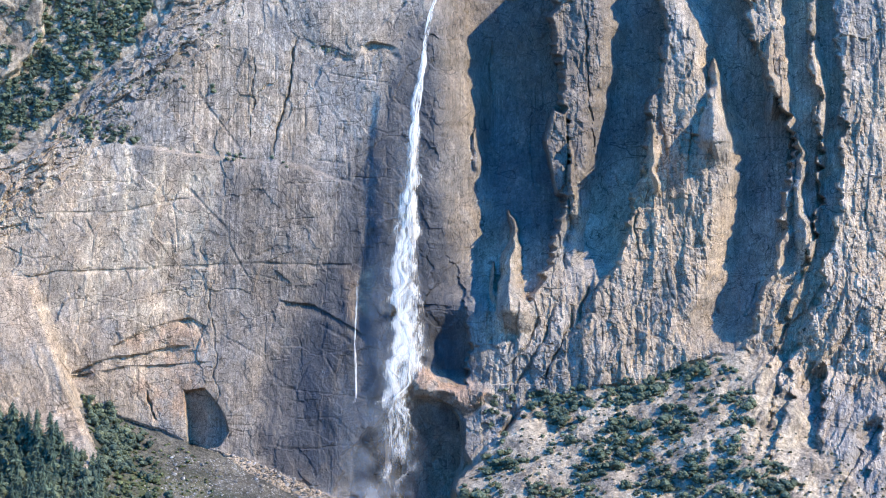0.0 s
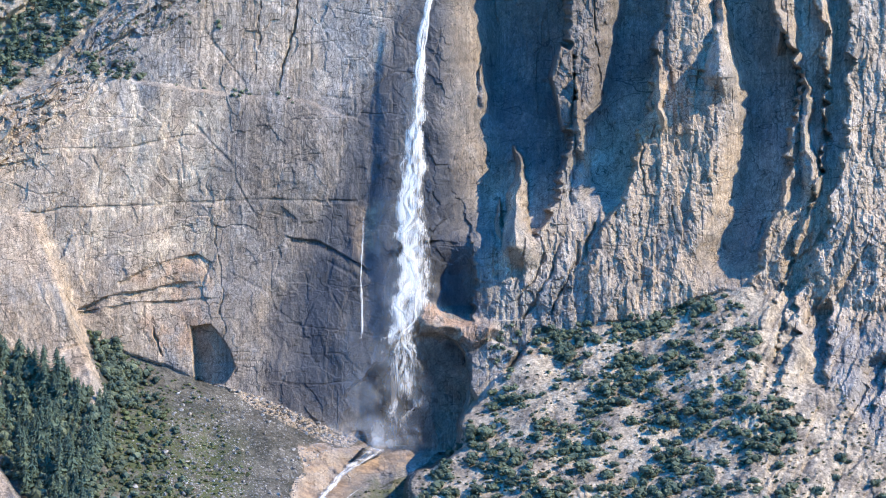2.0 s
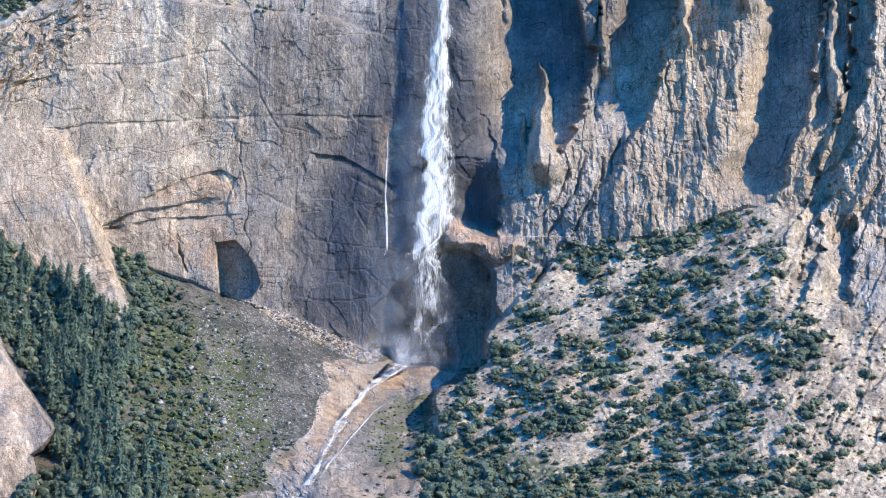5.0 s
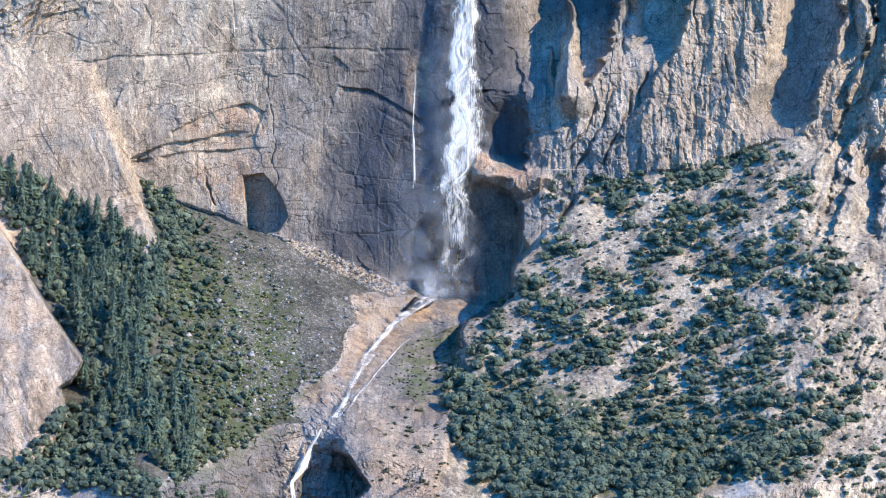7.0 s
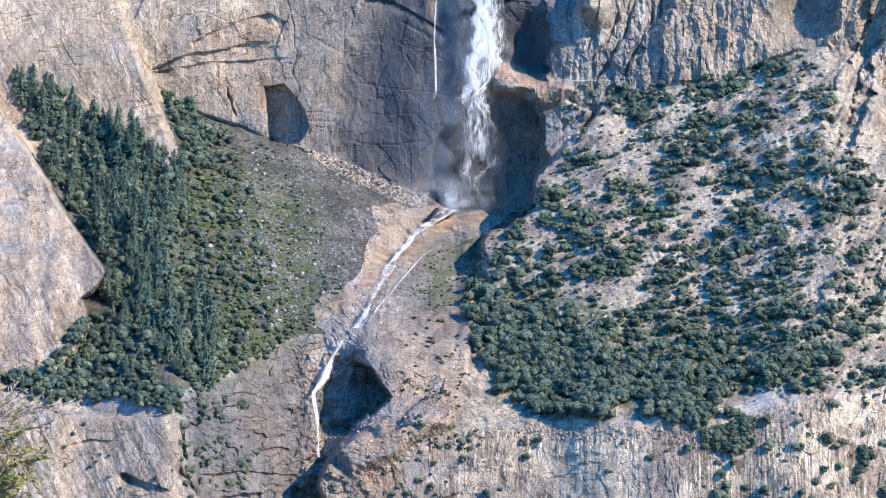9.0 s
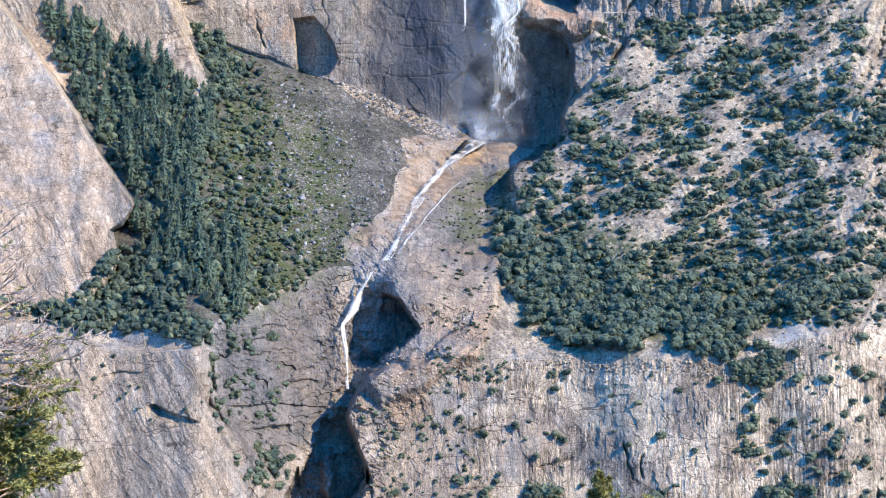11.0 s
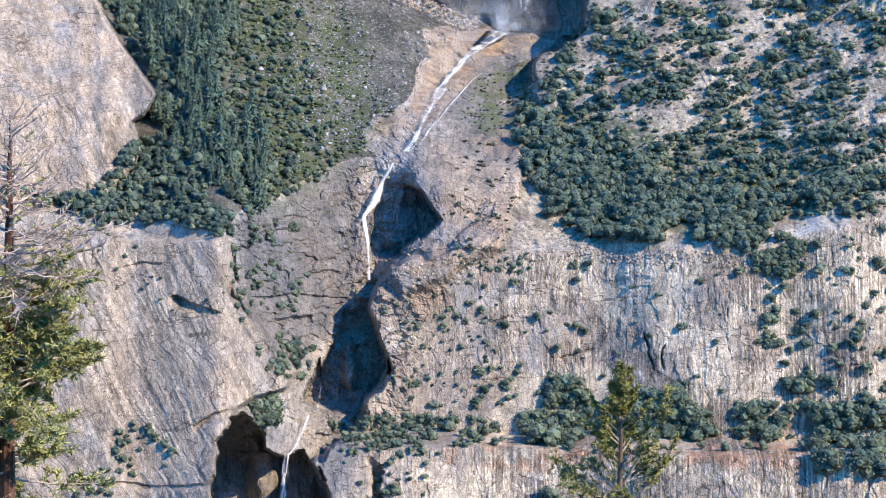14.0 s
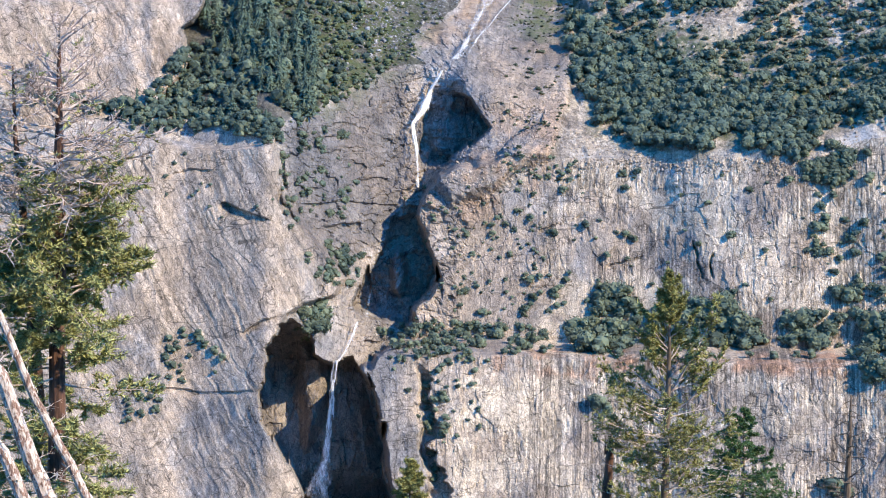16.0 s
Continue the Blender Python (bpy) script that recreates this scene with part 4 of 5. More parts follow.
def growth(name, things, spots, material, label, category, part_name="crown", flat=True):
    """What nobody could count, joined: copies of the named part of these things at (u, v, size, height share)."""
    src = [shape_of([c for c in t.children if c.name.split(".")[0] == part_name][0]) if t.children else shape_of(t) for t in things]
    pts, tris, n = [], [], 0
    for u, v, size, tall in spots:
        p, f = src[rng.randrange(len(src))]
        a = rng.uniform(0, 6.28)
        q = np.stack([p[:, 0] * math.cos(a) - p[:, 1] * math.sin(a), p[:, 0] * math.sin(a) + p[:, 1] * math.cos(a), p[:, 2] * tall - 0.1], 1) * size
        pts.append(q + np.array(spot(u, v)))
        tris.append(f + n)
        n += len(p)
    ob = new(name, mesh_from(name, np.concatenate(pts), np.concatenate(tris), material, flat))
    return tagged(ob, label, category, kind="stuff")


def patchy(u, v):
    n = float(fbm(np.array([u / 50]), np.array([v / 50]), 3, 77)[0])
    return max(0.04, min(1, 0.72 + 1.0 * n - 0.6 * max(0, (u - 1220) / 200) + 0.2 * (v - 900) / 250))


# oaks: the closed wood and the larger ones of the open slope stand singly, the rest is joined
for u, v in scatter(OAK_WOOD, 190, 15, ragged(OAK_WOOD, 22, 214)):
    stand(oaks, u, v, rng.uniform(13, 19), 0.1, rng.uniform(0.85, 1.15))
for u, v in scatter(OAK_SLOPE, 108, 20, patchy):
    stand(oaks, u, v, rng.uniform(12, 18), 0.1, rng.uniform(0.75, 1.0))
spots = [(u, v, rng.choice((4, 5, 7, 8, 10, 11, 12)) * rng.uniform(0.85, 1.15), rng.uniform(0.65, 1.0)) for u, v in scatter(OAK_SLOPE, 1350, 8, patchy)]
spots += [(u, v, rng.uniform(6, 11), rng.uniform(0.8, 1.2)) for u, v in scatter(LEDGE_OAKS, 45, 13)]
spots += [(u, v, rng.uniform(11, 16), 1.0) for u, v in scatter(OAK_WOOD, 150, 14, ragged(OAK_WOOD, 22, 214))]
FACE_BUSHES = [(620, 1300), (1000, 1300), (1200, 1240), (1600, 1230), (1600, 1600), (1190, 1590), (640, 1590), (480, 1560), (500, 1400)]
spots += [(u, v, rng.choice((3, 4, 5, 7, 9, 10)) * rng.uniform(0.8, 1.2), rng.uniform(0.7, 1.0)) for u, v in scatter(FACE_BUSHES, 190, 13, lambda u, v: 0.35 + 0.6 * (u > 1080) + 0.4 * (u < 640))]
for outline, n, sizes in (([(930, 702), (1130, 674), (1240, 640), (1262, 660), (1130, 712), (980, 742)], 70, (6, 13)), ([(1230, 640), (1290, 640), (1330, 700), (1290, 760), (1240, 700)], 24, (4, 9)), ([(1110, 1290), (1180, 1240), (1190, 1330), (1130, 1380)], 9, (12, 17)), ([(684, 1650), (690, 1590), (740, 1540), (790, 1535), (828, 1570), (825, 1640)], 34, (13, 22)), ([(842, 1632), (850, 1560), (920, 1545), (990, 1560), (1030, 1600), (1025, 1636)], 34, (14, 23)), ([(1058, 1622), (1070, 1575), (1120, 1556), (1170, 1580), (1172, 1622)], 18, (13, 21)), ([(1160, 1575), (1165, 1530), (1206, 1524), (1206, 1580)], 7, (13, 19)), ([(1080, 1250), (1600, 1240), (1600, 1560), (1190, 1560), (1090, 1440)], 85, (7, 15)), ([(360, 1640), (520, 1640), (540, 1780), (470, 1800), (395, 1760)], 36, (4, 9)), ([(380, 1345), (640, 1330), (660, 1560), (440, 1640), (460, 1500)], 70, (3, 7)), ([(425, 1690), (470, 1700), (470, 1900), (440, 1900)], 14, (8, 14)), ([(1200, 1600), (1260, 1570), (1600, 1560), (1600, 1685), (1230, 1680)], 60, (17, 26)), ([(1080, 1300), (1180, 1250), (1200, 1330), (1150, 1350)], 16, (8, 14)), ([(1110, 1390), (1150, 1390), (1140, 1480), (1115, 1470)], 10, (7, 11)),
                          ([(1180, 1600), (1300, 1560), (1600, 1540), (1600, 1690), (1230, 1690)], 45, (10, 17)), ([(380, 1590), (560, 1560), (620, 1600), (560, 1660), (400, 1650)], 30, (5, 9)),
                          ([(540, 1290), (690, 1280), (720, 1330), (600, 1345)], 26, (4, 8)), ([(178, 1270), (200, 1380), (215, 1420), (190, 1420), (172, 1330)], 16, (5, 9)), ([(-60, 1600), (60, 1600), (80, 1680), (-40, 1690)], 26, (5, 9)),
                          ([(190, 1580), (250, 1560), (262, 1605), (215, 1620)], 9, (13, 20)), ([(215, 1455), (330, 1470), (300, 1530), (225, 1500)], 14, (6, 10)), ([(-130, 1690), (-40, 1660), (-30, 1730), (-120, 1780)], 18, (5, 9)),
                          ([(200, 1300), (300, 1330), (290, 1400), (210, 1390)], 12, (4, 7)), ([(130, 215), (240, 235), (250, 262), (160, 255)], 26, (6, 11)), ([(230, 110), (380, 40), (440, 20), (330, 160), (120, 260), (90, 250)], 60, (3, 6)),
                          ([(270, 262), (540, 280), (520, 300), (260, 280)], 12, (3, 6)), ([(530, 90), (600, 80), (600, 110)], 4, (4, 6)), ([(370, 140), (380, 170), (360, 170)], 2, (7, 9)),
                          ([(840, 700), (900, 690), (930, 720), (870, 760)], 12, (6, 10)), ([(-120, 1280), (170, 1290), (160, 1400), (0, 1420)], 14, (3, 6)), ([(-300, 540), (-230, 470), (-190, 560), (-240, 620)], 10, (6, 10))):
    spots += [(u, v, rng.uniform(*sizes), rng.uniform(0.7, 1.1)) for u, v in scatter(outline, n, 7)]
spots += [(u, v, rng.uniform(9, 15), rng.uniform(0.9, 1.2)) for u, v in scatter([(150, 703), (200, 728), (240, 790), (222, 845), (190, 818)], 40, 9)]
spots += [(749, 1735, 18, 1.0), (762, 1742, 13, 0.9), (1165, 1875, 21, 1.0), (1188, 1882, 18, 0.9), (1180, 1868, 14, 1.0)]
for outline, n, sizes in (([(185, 1260), (260, 1230), (330, 1290), (300, 1400), (230, 1420), (190, 1360)], 30, (5, 11)), ([(255, 1440), (325, 1470), (296, 1540), (240, 1500)], 18, (7, 13)),
                          ([(350, 1600), (480, 1585), (640, 1590), (660, 1640), (420, 1650), (360, 1630)], 55, (6, 13)), ([(640, 1500), (700, 1490), (690, 1580), (600, 1580)], 14, (5, 10))):
    spots += [(u, v, rng.uniform(*sizes), rng.uniform(0.8, 1.2)) for u, v in scatter(outline, n, 8)]
growth("oak_brush", oaks, [q for q in spots if q[2] > 9], OAK, "scattered dark green oak brush on ledges and slopes", "brush")
growth("small_oak_brush", sparse, [q for q in spots if q[2] <= 9], OAK, "small dark green oak brush on ledges and slopes", "brush")
OLIVE_AREA = [(720, 960), (900, 780), (1250, 660), (1400, 760), (1640, 900), (1640, 1240), (1190, 1235), (760, 1110)]
growth("low_brush", sparse, [(u, v, rng.uniform(1.5, 5.5), rng.uniform(0.5, 0.8)) for u, v in scatter(OLIVE_AREA, 1400, 5)], OLIVE, "low olive-grey brush on the stony slope", "brush")
TALUS_GREEN = [(150, 715), (280, 770), (390, 830), (440, 960), (470, 1050), (400, 1120), (260, 1190), (220, 1050), (190, 860)]
growth("talus_brush", sparse, [(u, v, rng.uniform(1.5, 5.5), rng.uniform(0.5, 0.9)) for u, v in scatter(TALUS_GREEN, 800, 5.5, lambda u, v: max(0.08, min(1, 1.0 - (u - 220 - 0.25 * (v - 900)) / 260)))], GRASSY,
       "fresh green brush and grass among the scree", "brush")
growth("tongue_brush", sparse, [(u, v, rng.choice((1.5, 2, 3, 4, 6)) * rng.uniform(0.8, 1.2), rng.uniform(0.5, 0.8)) for u, v in scatter([(600, 1060), (700, 1010), (690, 1240), (700, 1330), (600, 1340), (470, 1370), (560, 1200)], 130, 6, lambda u, v: max(0.0, min(1, (u - 540) / 160) * (0.2 + 2 * float(fbm(np.array([u / 30]), np.array([v / 30]), 2, 79)[0]))))], OLIVE,
       "sparse low brush on the rock tongue", "brush")

THICKET = [(148, 700), (215, 735), (270, 780), (300, 870), (330, 960), (370, 1060), (380, 1120), (330, 1175), (240, 1215), (180, 1050), (150, 960), (185, 850), (205, 830), (186, 810)]
growth("talus_oak_brush", sparse, [(u, v, rng.uniform(5, 12), rng.uniform(0.8, 1.2)) for u, v in scatter(THICKET, 230, 10, lambda u, v: max(0.08, 1 - (u - 185 - 0.25 * (v - 900)) / 150))], OAK, "dark green oak brush spreading over the scree", "brush")
growth("slope_thicket", sparse, [(u, v, rng.uniform(4, 9), rng.uniform(0.7, 1.0)) for u, v in scatter(THICKET, 260, 8, lambda u, v: max(0.1, 1 - (u - 215 - 0.2 * (v - 900)) / 140))], GRASSY,
       "green thicket between the firs and the scree", "brush")

# firs
for u, v in scatter(FIR_WOOD, 215, 10, ragged(FIR_WOOD, 22, 211)):
    stand(firs, u, v, rng.uniform(12, 20) + 14 * rng.random()**2, 0.03)
for u, v in scatter(FIR_LOW, 18, 14):
    stand(firs, u, v, rng.uniform(9, 17), 0.03)
more = [(u, v, rng.uniform(9, 17), rng.uniform(0.8, 1.0)) for u, v in scatter(FIR_WOOD, 150, 9, ragged(FIR_WOOD, 26, 211))] + [(u, v, rng.uniform(8, 15), 0.9) for u, v in scatter(FIR_LOW, 30, 11, ragged(FIR_LOW, 16, 213))]
more += [(u, v, rng.uniform(9, 20), 1.0) for u, v in scatter(BOWL_WOOD, 170, 12, lambda u, v: 0.25 if inside(GREY_CORNER, np.array([u]), np.array([v]))[0] > 0 else 1.0)]
growth("fir_forest", firs, more, NEEDLE, "dense dark green fir forest on the mountainside", "forest")
under = [(u, v, rng.uniform(8, 15), rng.uniform(1.0, 1.4)) for u, v in scatter(FIR_WOOD, 360, 9, ragged(FIR_WOOD, 8, 212))] + [(u, v, rng.uniform(8, 15), 1.0) for u, v in scatter(FIR_LOW, 190, 8, ragged(FIR_LOW, 10, 215))] + [(u, v, rng.uniform(6, 13), 0.8) for u, v in scatter(BOWL_WOOD, 900, 6.5, lambda u, v: 0.12 if inside(GREY_CORNER, np.array([u]), np.array([v]))[0] > 0 else 1.0)]
growth("forest_undergrowth", sparse, under, OAK, "dark green oak thicket under the firs", "brush")


for o in sparse:
    for c in list(o.children):
        bpy.data.objects.remove(c)
    bpy.data.objects.remove(o)


def boulder(seed, fine=2):
    rg = random.Random(seed)
    bm = bmesh.new()
    bmesh.ops.create_icosphere(bm, subdivisions=fine, radius=0.5)
    cut = [Vector((rg.gauss(0, 1), rg.gauss(0, 1), rg.gauss(0, 1))).normalized() for _ in range(9)]
    lim = [rg.uniform(0.27, 0.42) for _ in cut]
    for q in bm.verts:
        for n, d in zip(cut, lim):
            e = q.co.dot(n)
            if e > d:
                q.co -= n * (e - d)
        q.co *= 1 + rg.uniform(-0.04, 0.04)
        q.co.z *= 0.8
    me = bpy.data.meshes.new("boulder")
    bm.to_mesh(me)
    bm.free()
    me.materials.append(STONE)
    return tagged(new("boulder", me), "grey angular granite boulder on the scree", "boulder", "boulders on the scree")


stones = [boulder(s) for s in range(5)]
pebbles = [boulder(40 + s, 1) for s in range(4)]
for o in stones:
    o.location = (8, -60, 490)
SCREE = [(300, 800), (420, 815), (560, 880), (600, 900), (540, 930), (500, 1010), (430, 1075), (400, 1110), (330, 1120), (280, 1000)]
LEFT_STONES = [(190, 860), (300, 820), (360, 900), (380, 1100), (280, 1170), (230, 1050)]
RIM = [(395, 800), (450, 815), (560, 865), (620, 893), (600, 905), (540, 885), (440, 835)]


def lay(outline, count, gap, lo, hi):
    for u, v in scatter(outline, count, gap):
        p = spot(u, v)
        s = rng.uniform(lo, hi)
        o = copy_thing(rng.choice(stones), Matrix.Identity(4))
        o.matrix_basis = Matrix.Translation(p + Vector((0, 0, 0.12 * s))) @ Euler((rng.uniform(-0.4, 0.4), rng.uniform(-0.4, 0.4), rng.uniform(0, 6.28))).to_matrix().to_4x4() @ Matrix.Diagonal((s, s * rng.uniform(0.6, 1), s * rng.uniform(0.6, 1), 1))


lay(SCREE, 130, 10, 2.5, 5.5)
lay(LEFT_STONES, 34, 18, 3, 7)
lay(RIM, 50, 8, 3, 6)
growth("scree_stones", pebbles, [(u, v, rng.choice((1.0, 1.4, 1.8, 2.6)) * rng.uniform(0.8, 1.3), 1.0) for u, v in scatter(SCREE, 2600, 2.6)] + [(u, v, rng.uniform(1.2, 3.4), 1.0) for u, v in scatter(LEFT_STONES, 260, 7)], STONE, "countless small grey stones of the scree", "scree")
growth("rim_stones", pebbles, [(u, v, rng.uniform(1.8, 5.0), 1.0) for u, v in scatter(RIM, 600, 3)], STONE_TAN, "broken tan rubble along the foot of the cliff", "rubble")
growth("slope_stones", pebbles, [(u, v, rng.uniform(1.4, 4.6), 1.0) for u, v in scatter(OAK_SLOPE, 1100, 5.5)] + [(u, v, rng.uniform(1, 3), 1.0) for u, v in scatter([(560, 1130), (700, 1130), (680, 1290), (540, 1340), (480, 1370), (470, 1340)], 300, 5)] + [(u, v, rng.uniform(1.2, 3.5), 1.0) for u, v in scatter([(690, 1225), (880, 1290), (1110, 1290), (1200, 1235), (1200, 1300), (1100, 1320), (690, 1310)], 350, 5)], STONE_TAN,
       "pale tan stones scattered over the brushy slope", "stones")


for o in pebbles:
    bpy.data.objects.remove(o)
growth("stream_scrub", [oaks[0]], [(u, v, rng.uniform(1.2, 4.0), rng.uniform(0.5, 0.8)) for u, v in scatter([(620, 985), (725, 955), (705, 1070), (640, 1095), (585, 1065)], 150, 5)], OLIVE, "low olive scrub beside the stream", "brush")
growth("brow_brush", [oaks[1]], [(u, v, rng.uniform(2.5, 6), rng.uniform(0.6, 0.9)) for u, v in scatter([(190, 1215), (260, 1170), (360, 1110), (430, 1088), (425, 1112), (360, 1140), (260, 1200), (195, 1250)], 60, 7)], GRASSY, "green brush along the brow of the gorge", "brush")


def even(u, v):
    return min(sample(u + a, v + b) for a in (-6, 0, 6) for b in (-4, 0, 4))


def fall(name, line, seed, off=6.0, label="", layers=5, free=True, solid=1.0, wobble=0.25):
    """A waterfall: several bulged curtains of broken white water, one behind the other, along a line of (u, v, width)."""
    rg = random.Random(seed)
    base = tagged(new(name), label, "waterfall")
    lv, lu, lw = [p[1] for p in line], [p[0] for p in line], [p[2] for p in line]
    lip = min(even(u, v) + 0.02 * (v - lv[0]) for u, v in zip(lu, lv) if v < lv[0] + 0.55 * (lv[-1] - lv[0])) if free else 0.0
    rows, cols = max(8, int((lv[-1] - lv[0]) / 4)), 13
    for k in range(layers):
        share = 1.0 - 0.13 * k
        q = np.linspace(-1, 1, cols)[None, :] * np.ones((rows, 1))
        v = np.linspace(lv[0], lv[-1], rows)[:, None] * np.ones((1, cols))
        uc, w = np.interp(v, lv, lu), np.interp(v, lv, lw) * share
        sway = wobble * np.interp(v, lv, lw) * fbm(v / 60, v * 0 + k * 3.7, 3, seed + k)
        ruffle = 0.16 * w * fbm(v / 14, q * 3, 3, seed + 50 + k)
        back = np.array([lip - 0.02 * (x - lv[0]) if free else min(even(float(y), float(x)), even(float(y) - 5, float(x)), even(float(y) + 5, float(x))) for x, y in zip(v[:, 0], uc[:, 0])])[:, None]
        r = back - off - 1.2 * k - 0.10 * w * (1 - q * q) + 0.03 * ruffle
        ids = np.arange(rows * cols).reshape(rows, cols)
        me = mesh_from("curtain", place(uc + sway + 0.5 * w * q + ruffle * 0.4, v, r).reshape(-1, 3), np.stack([ids[:-1, :-1], ids[1:, :-1], ids[1:, 1:], ids[:-1, 1:]], -1).reshape(-1, 4), WATER)
        fade = np.minimum(1, (lv[-1] - v) / (0.42 * (lv[-1] - lv[0])) + 0.36) if free else 1.0
        give(me, "dens", solid * fade * (1 - np.abs(q)**1.6) * (0.8 + 0.35 * fbm(v / 40, q * 2 + 5 * k, 3, seed + 70 + k)))
        o = new("curtain", me)
        o.parent = base
    return base


UPPER = [(773, -4, 10), (762, 25, 11), (753, 70, 13), (743, 130, 20), (735, 200, 28), (727, 280, 36), (719, 360, 46), (715, 440, 58), (714, 520, 74), (712, 600, 86),
         (706, 660, 88), (699, 720, 92), (692, 790, 96), (688, 850, 98), (684, 900, 96)]
fall("waterfall", UPPER, 3, 14, "tall white free-falling waterfall with drifting spray", 7)
fall("thin_waterfall", [(632, 498, 4), (630, 560, 6), (629, 640, 8), (631, 690, 10), (628, 760, 18), (622, 820, 26)], 5, 4, "thin side thread of white falling water", 2)
fall("cascade", [(668, 905, 66), (627, 927, 34), (604, 940, 40), (588, 954, 24), (572, 974, 32), (556, 992, 20), (540, 1008, 34), (530, 1030, 20), (520, 1050, 30), (516, 1072, 16), (506, 1094, 24), (493, 1118, 14)], 6, 2, "white cascade running over orange granite", 3, False, 0.8, 0.4)
fall("gorge_waterfall", [(465, 1138, 6), (446, 1170, 14), (427, 1212, 22), (413, 1231, 17), (419, 1275, 12), (422, 1345, 7)], 7, 3, "white water sliding into the shaded gorge", 4, False, 1.1, 0.2)
fall("side_cascade", [(628, 975, 4), (608, 989, 6), (571, 1032, 8), (527, 1082, 8), (507, 1115, 8)], 16, 2, "thin white side branch of the cascade", 2, False, 0.8, 0.3)
fall("slot_waterfall", [(345, 1500, 6), (336, 1530, 8), (328, 1575, 11)], 9, 3, "faint white thread of water in the shaded gorge", 2, False, 0.55)
fall("small_cascade", [(312, 1582, 7), (303, 1610, 10), (290, 1636, 6), (276, 1652, 10)], 10, 3, "short white cascade above the lower waterfall", 2, False, 0.9)
fall("lower_waterfall", [(274, 1650, 11), (268, 1700, 15), (262, 1760, 19), (258, 1820, 24), (254, 1862, 54), (252, 1960, 70)], 8, 4, "white lower waterfall in a dark alcove", 4)


def veil(u, v, ru, rv, ahead, dens, seed):
    """A hanging veil of spray: a bulged soft-edged sheet."""
    n = 24
    a, b = np.meshgrid(np.linspace(-1, 1, n), np.linspace(-1, 1, n))
    rad = np.hypot(a, b)
    uu, vv = u + ru * a + 0.1 * ru * fbm(a * 2, b * 2, 2, seed), v + rv * b
    lip = 2500 - 0.06 * v - ahead - 10 * (1 - np.clip(rad, 0, 1)**2)
    q = np.arange(n * n).reshape(n, n)
    me = mesh_from("veil", place(uu, vv, lip).reshape(-1, 3), np.stack([q[:-1, :-1], q[1:, :-1], q[1:, 1:], q[:-1, 1:]], -1).reshape(-1, 4), MIST)
    give(me, "dens", dens * np.clip(1 - rad, 0, 1)**1.3)
    return me


spray = tagged(new("spray"), "white drifting spray at the foot of the waterfall", "spray")
for k, (u, v, ru, rv, ahead, dens) in enumerate(((716, 330, 34, 300, 30, 0.22), (690, 580, 60, 260, 36, 0.35), (676, 740, 86, 190, 48, 0.34), (668, 830, 95, 110, 62, 0.40), (650, 885, 115, 48, 76, 0.8), (660, 900, 90, 26, 84, 1.0),
                                                 (618, 780, 60, 150, 44, 0.18))):
    o = new("veil", veil(u, v, ru, rv, ahead, dens, 100 + k))
    o.parent = spray

# ---- the valley floor and the hillside under the camera ----
k = 60
gx, gy = np.meshgrid(np.linspace(-3200, 3200, k), np.concatenate([np.linspace(-1500, -60, 15), np.linspace(-40, 160, 30), np.linspace(200, 5200, 40)]))
gz = np.where(gy < 900, np.maximum(-60, 488.3 - 0.60 * np.maximum(gy, -200) - np.where(gy < 0, 0.25 * gy * 0, 0)), -60.0)
gz = np.where(gy < 0, 488.3 - 0.35 * gy, gz) + np.where(np.abs(gy) < 3, 0, 1.0 * fbm(gx / 60, gy / 60, 3, 3)) * np.clip(np.abs(gy) / 40, 0, 1)
gi = np.arange(gx.size).reshape(gx.shape)
gq = np.stack([gi[:-1, :-1], gi[:-1, 1:], gi[1:, 1:], gi[1:, :-1]], -1).reshape(-1, 4)
me = mesh_from("ground", np.stack([gx, gy, gz], -1).reshape(-1, 3), gq, TALUS)
tagged(new("ground", me), "steep brown forest hillside and valley floor", "ground", kind="structure")


# ---- the near trees on the hillside below the camera ----
FIR_NEAR = leaf_material("near_fir_needles", (0.20, 0.225, 0.08), (0.29, 0.285, 0.105), 0.5)
FIR_DEEP = leaf_material("young_fir_needles", (0.06, 0.115, 0.04), (0.085, 0.145, 0.05), 0.4)
PINE_NEAR = leaf_material("near_pine_needles", (0.25, 0.235, 0.075), (0.33, 0.29, 0.10), 0.5)
RED_BARK = bark_material("red_bark", (0.045, 0.026, 0.018), (0.15, 0.075, 0.048), 9.0)


def peeling_material():
    """Bleached wood under flakes of pinkish brown bark."""
    k = Nodes("peeling_wood")
    flake = k.noise(k.scaled(9, 9, 4.5), 1, 5, 0.65, 0.6)
    grain = k.noise(k.scaled(40, 40, 6), 1, 4, 0.6)
    col = k.mix(k.ramp(grain, 0.35, 0.65), (0.46, 0.35, 0.27), (0.68, 0.56, 0.45))
    col = k.mix(k.ramp(flake, 0.50, 0.56), col, k.mix(k.ramp(grain, 0.4, 0.6), (0.17, 0.095, 0.065), (0.36, 0.225, 0.16)))
    k.bump(k.math("ADD", flake, k.math("MULTIPLY", grain, 0.4)), 0.9, 0.04)
    return k.done(col, 0.9)


DEAD = peeling_material()
TWIG = bark_material("grey_twigs", (0.32, 0.235, 0.19), (0.58, 0.47, 0.39), 12.0)


def near(u, v, d):
    return Vector(place(np.float64(u), np.float64(v), np.float64(d)))


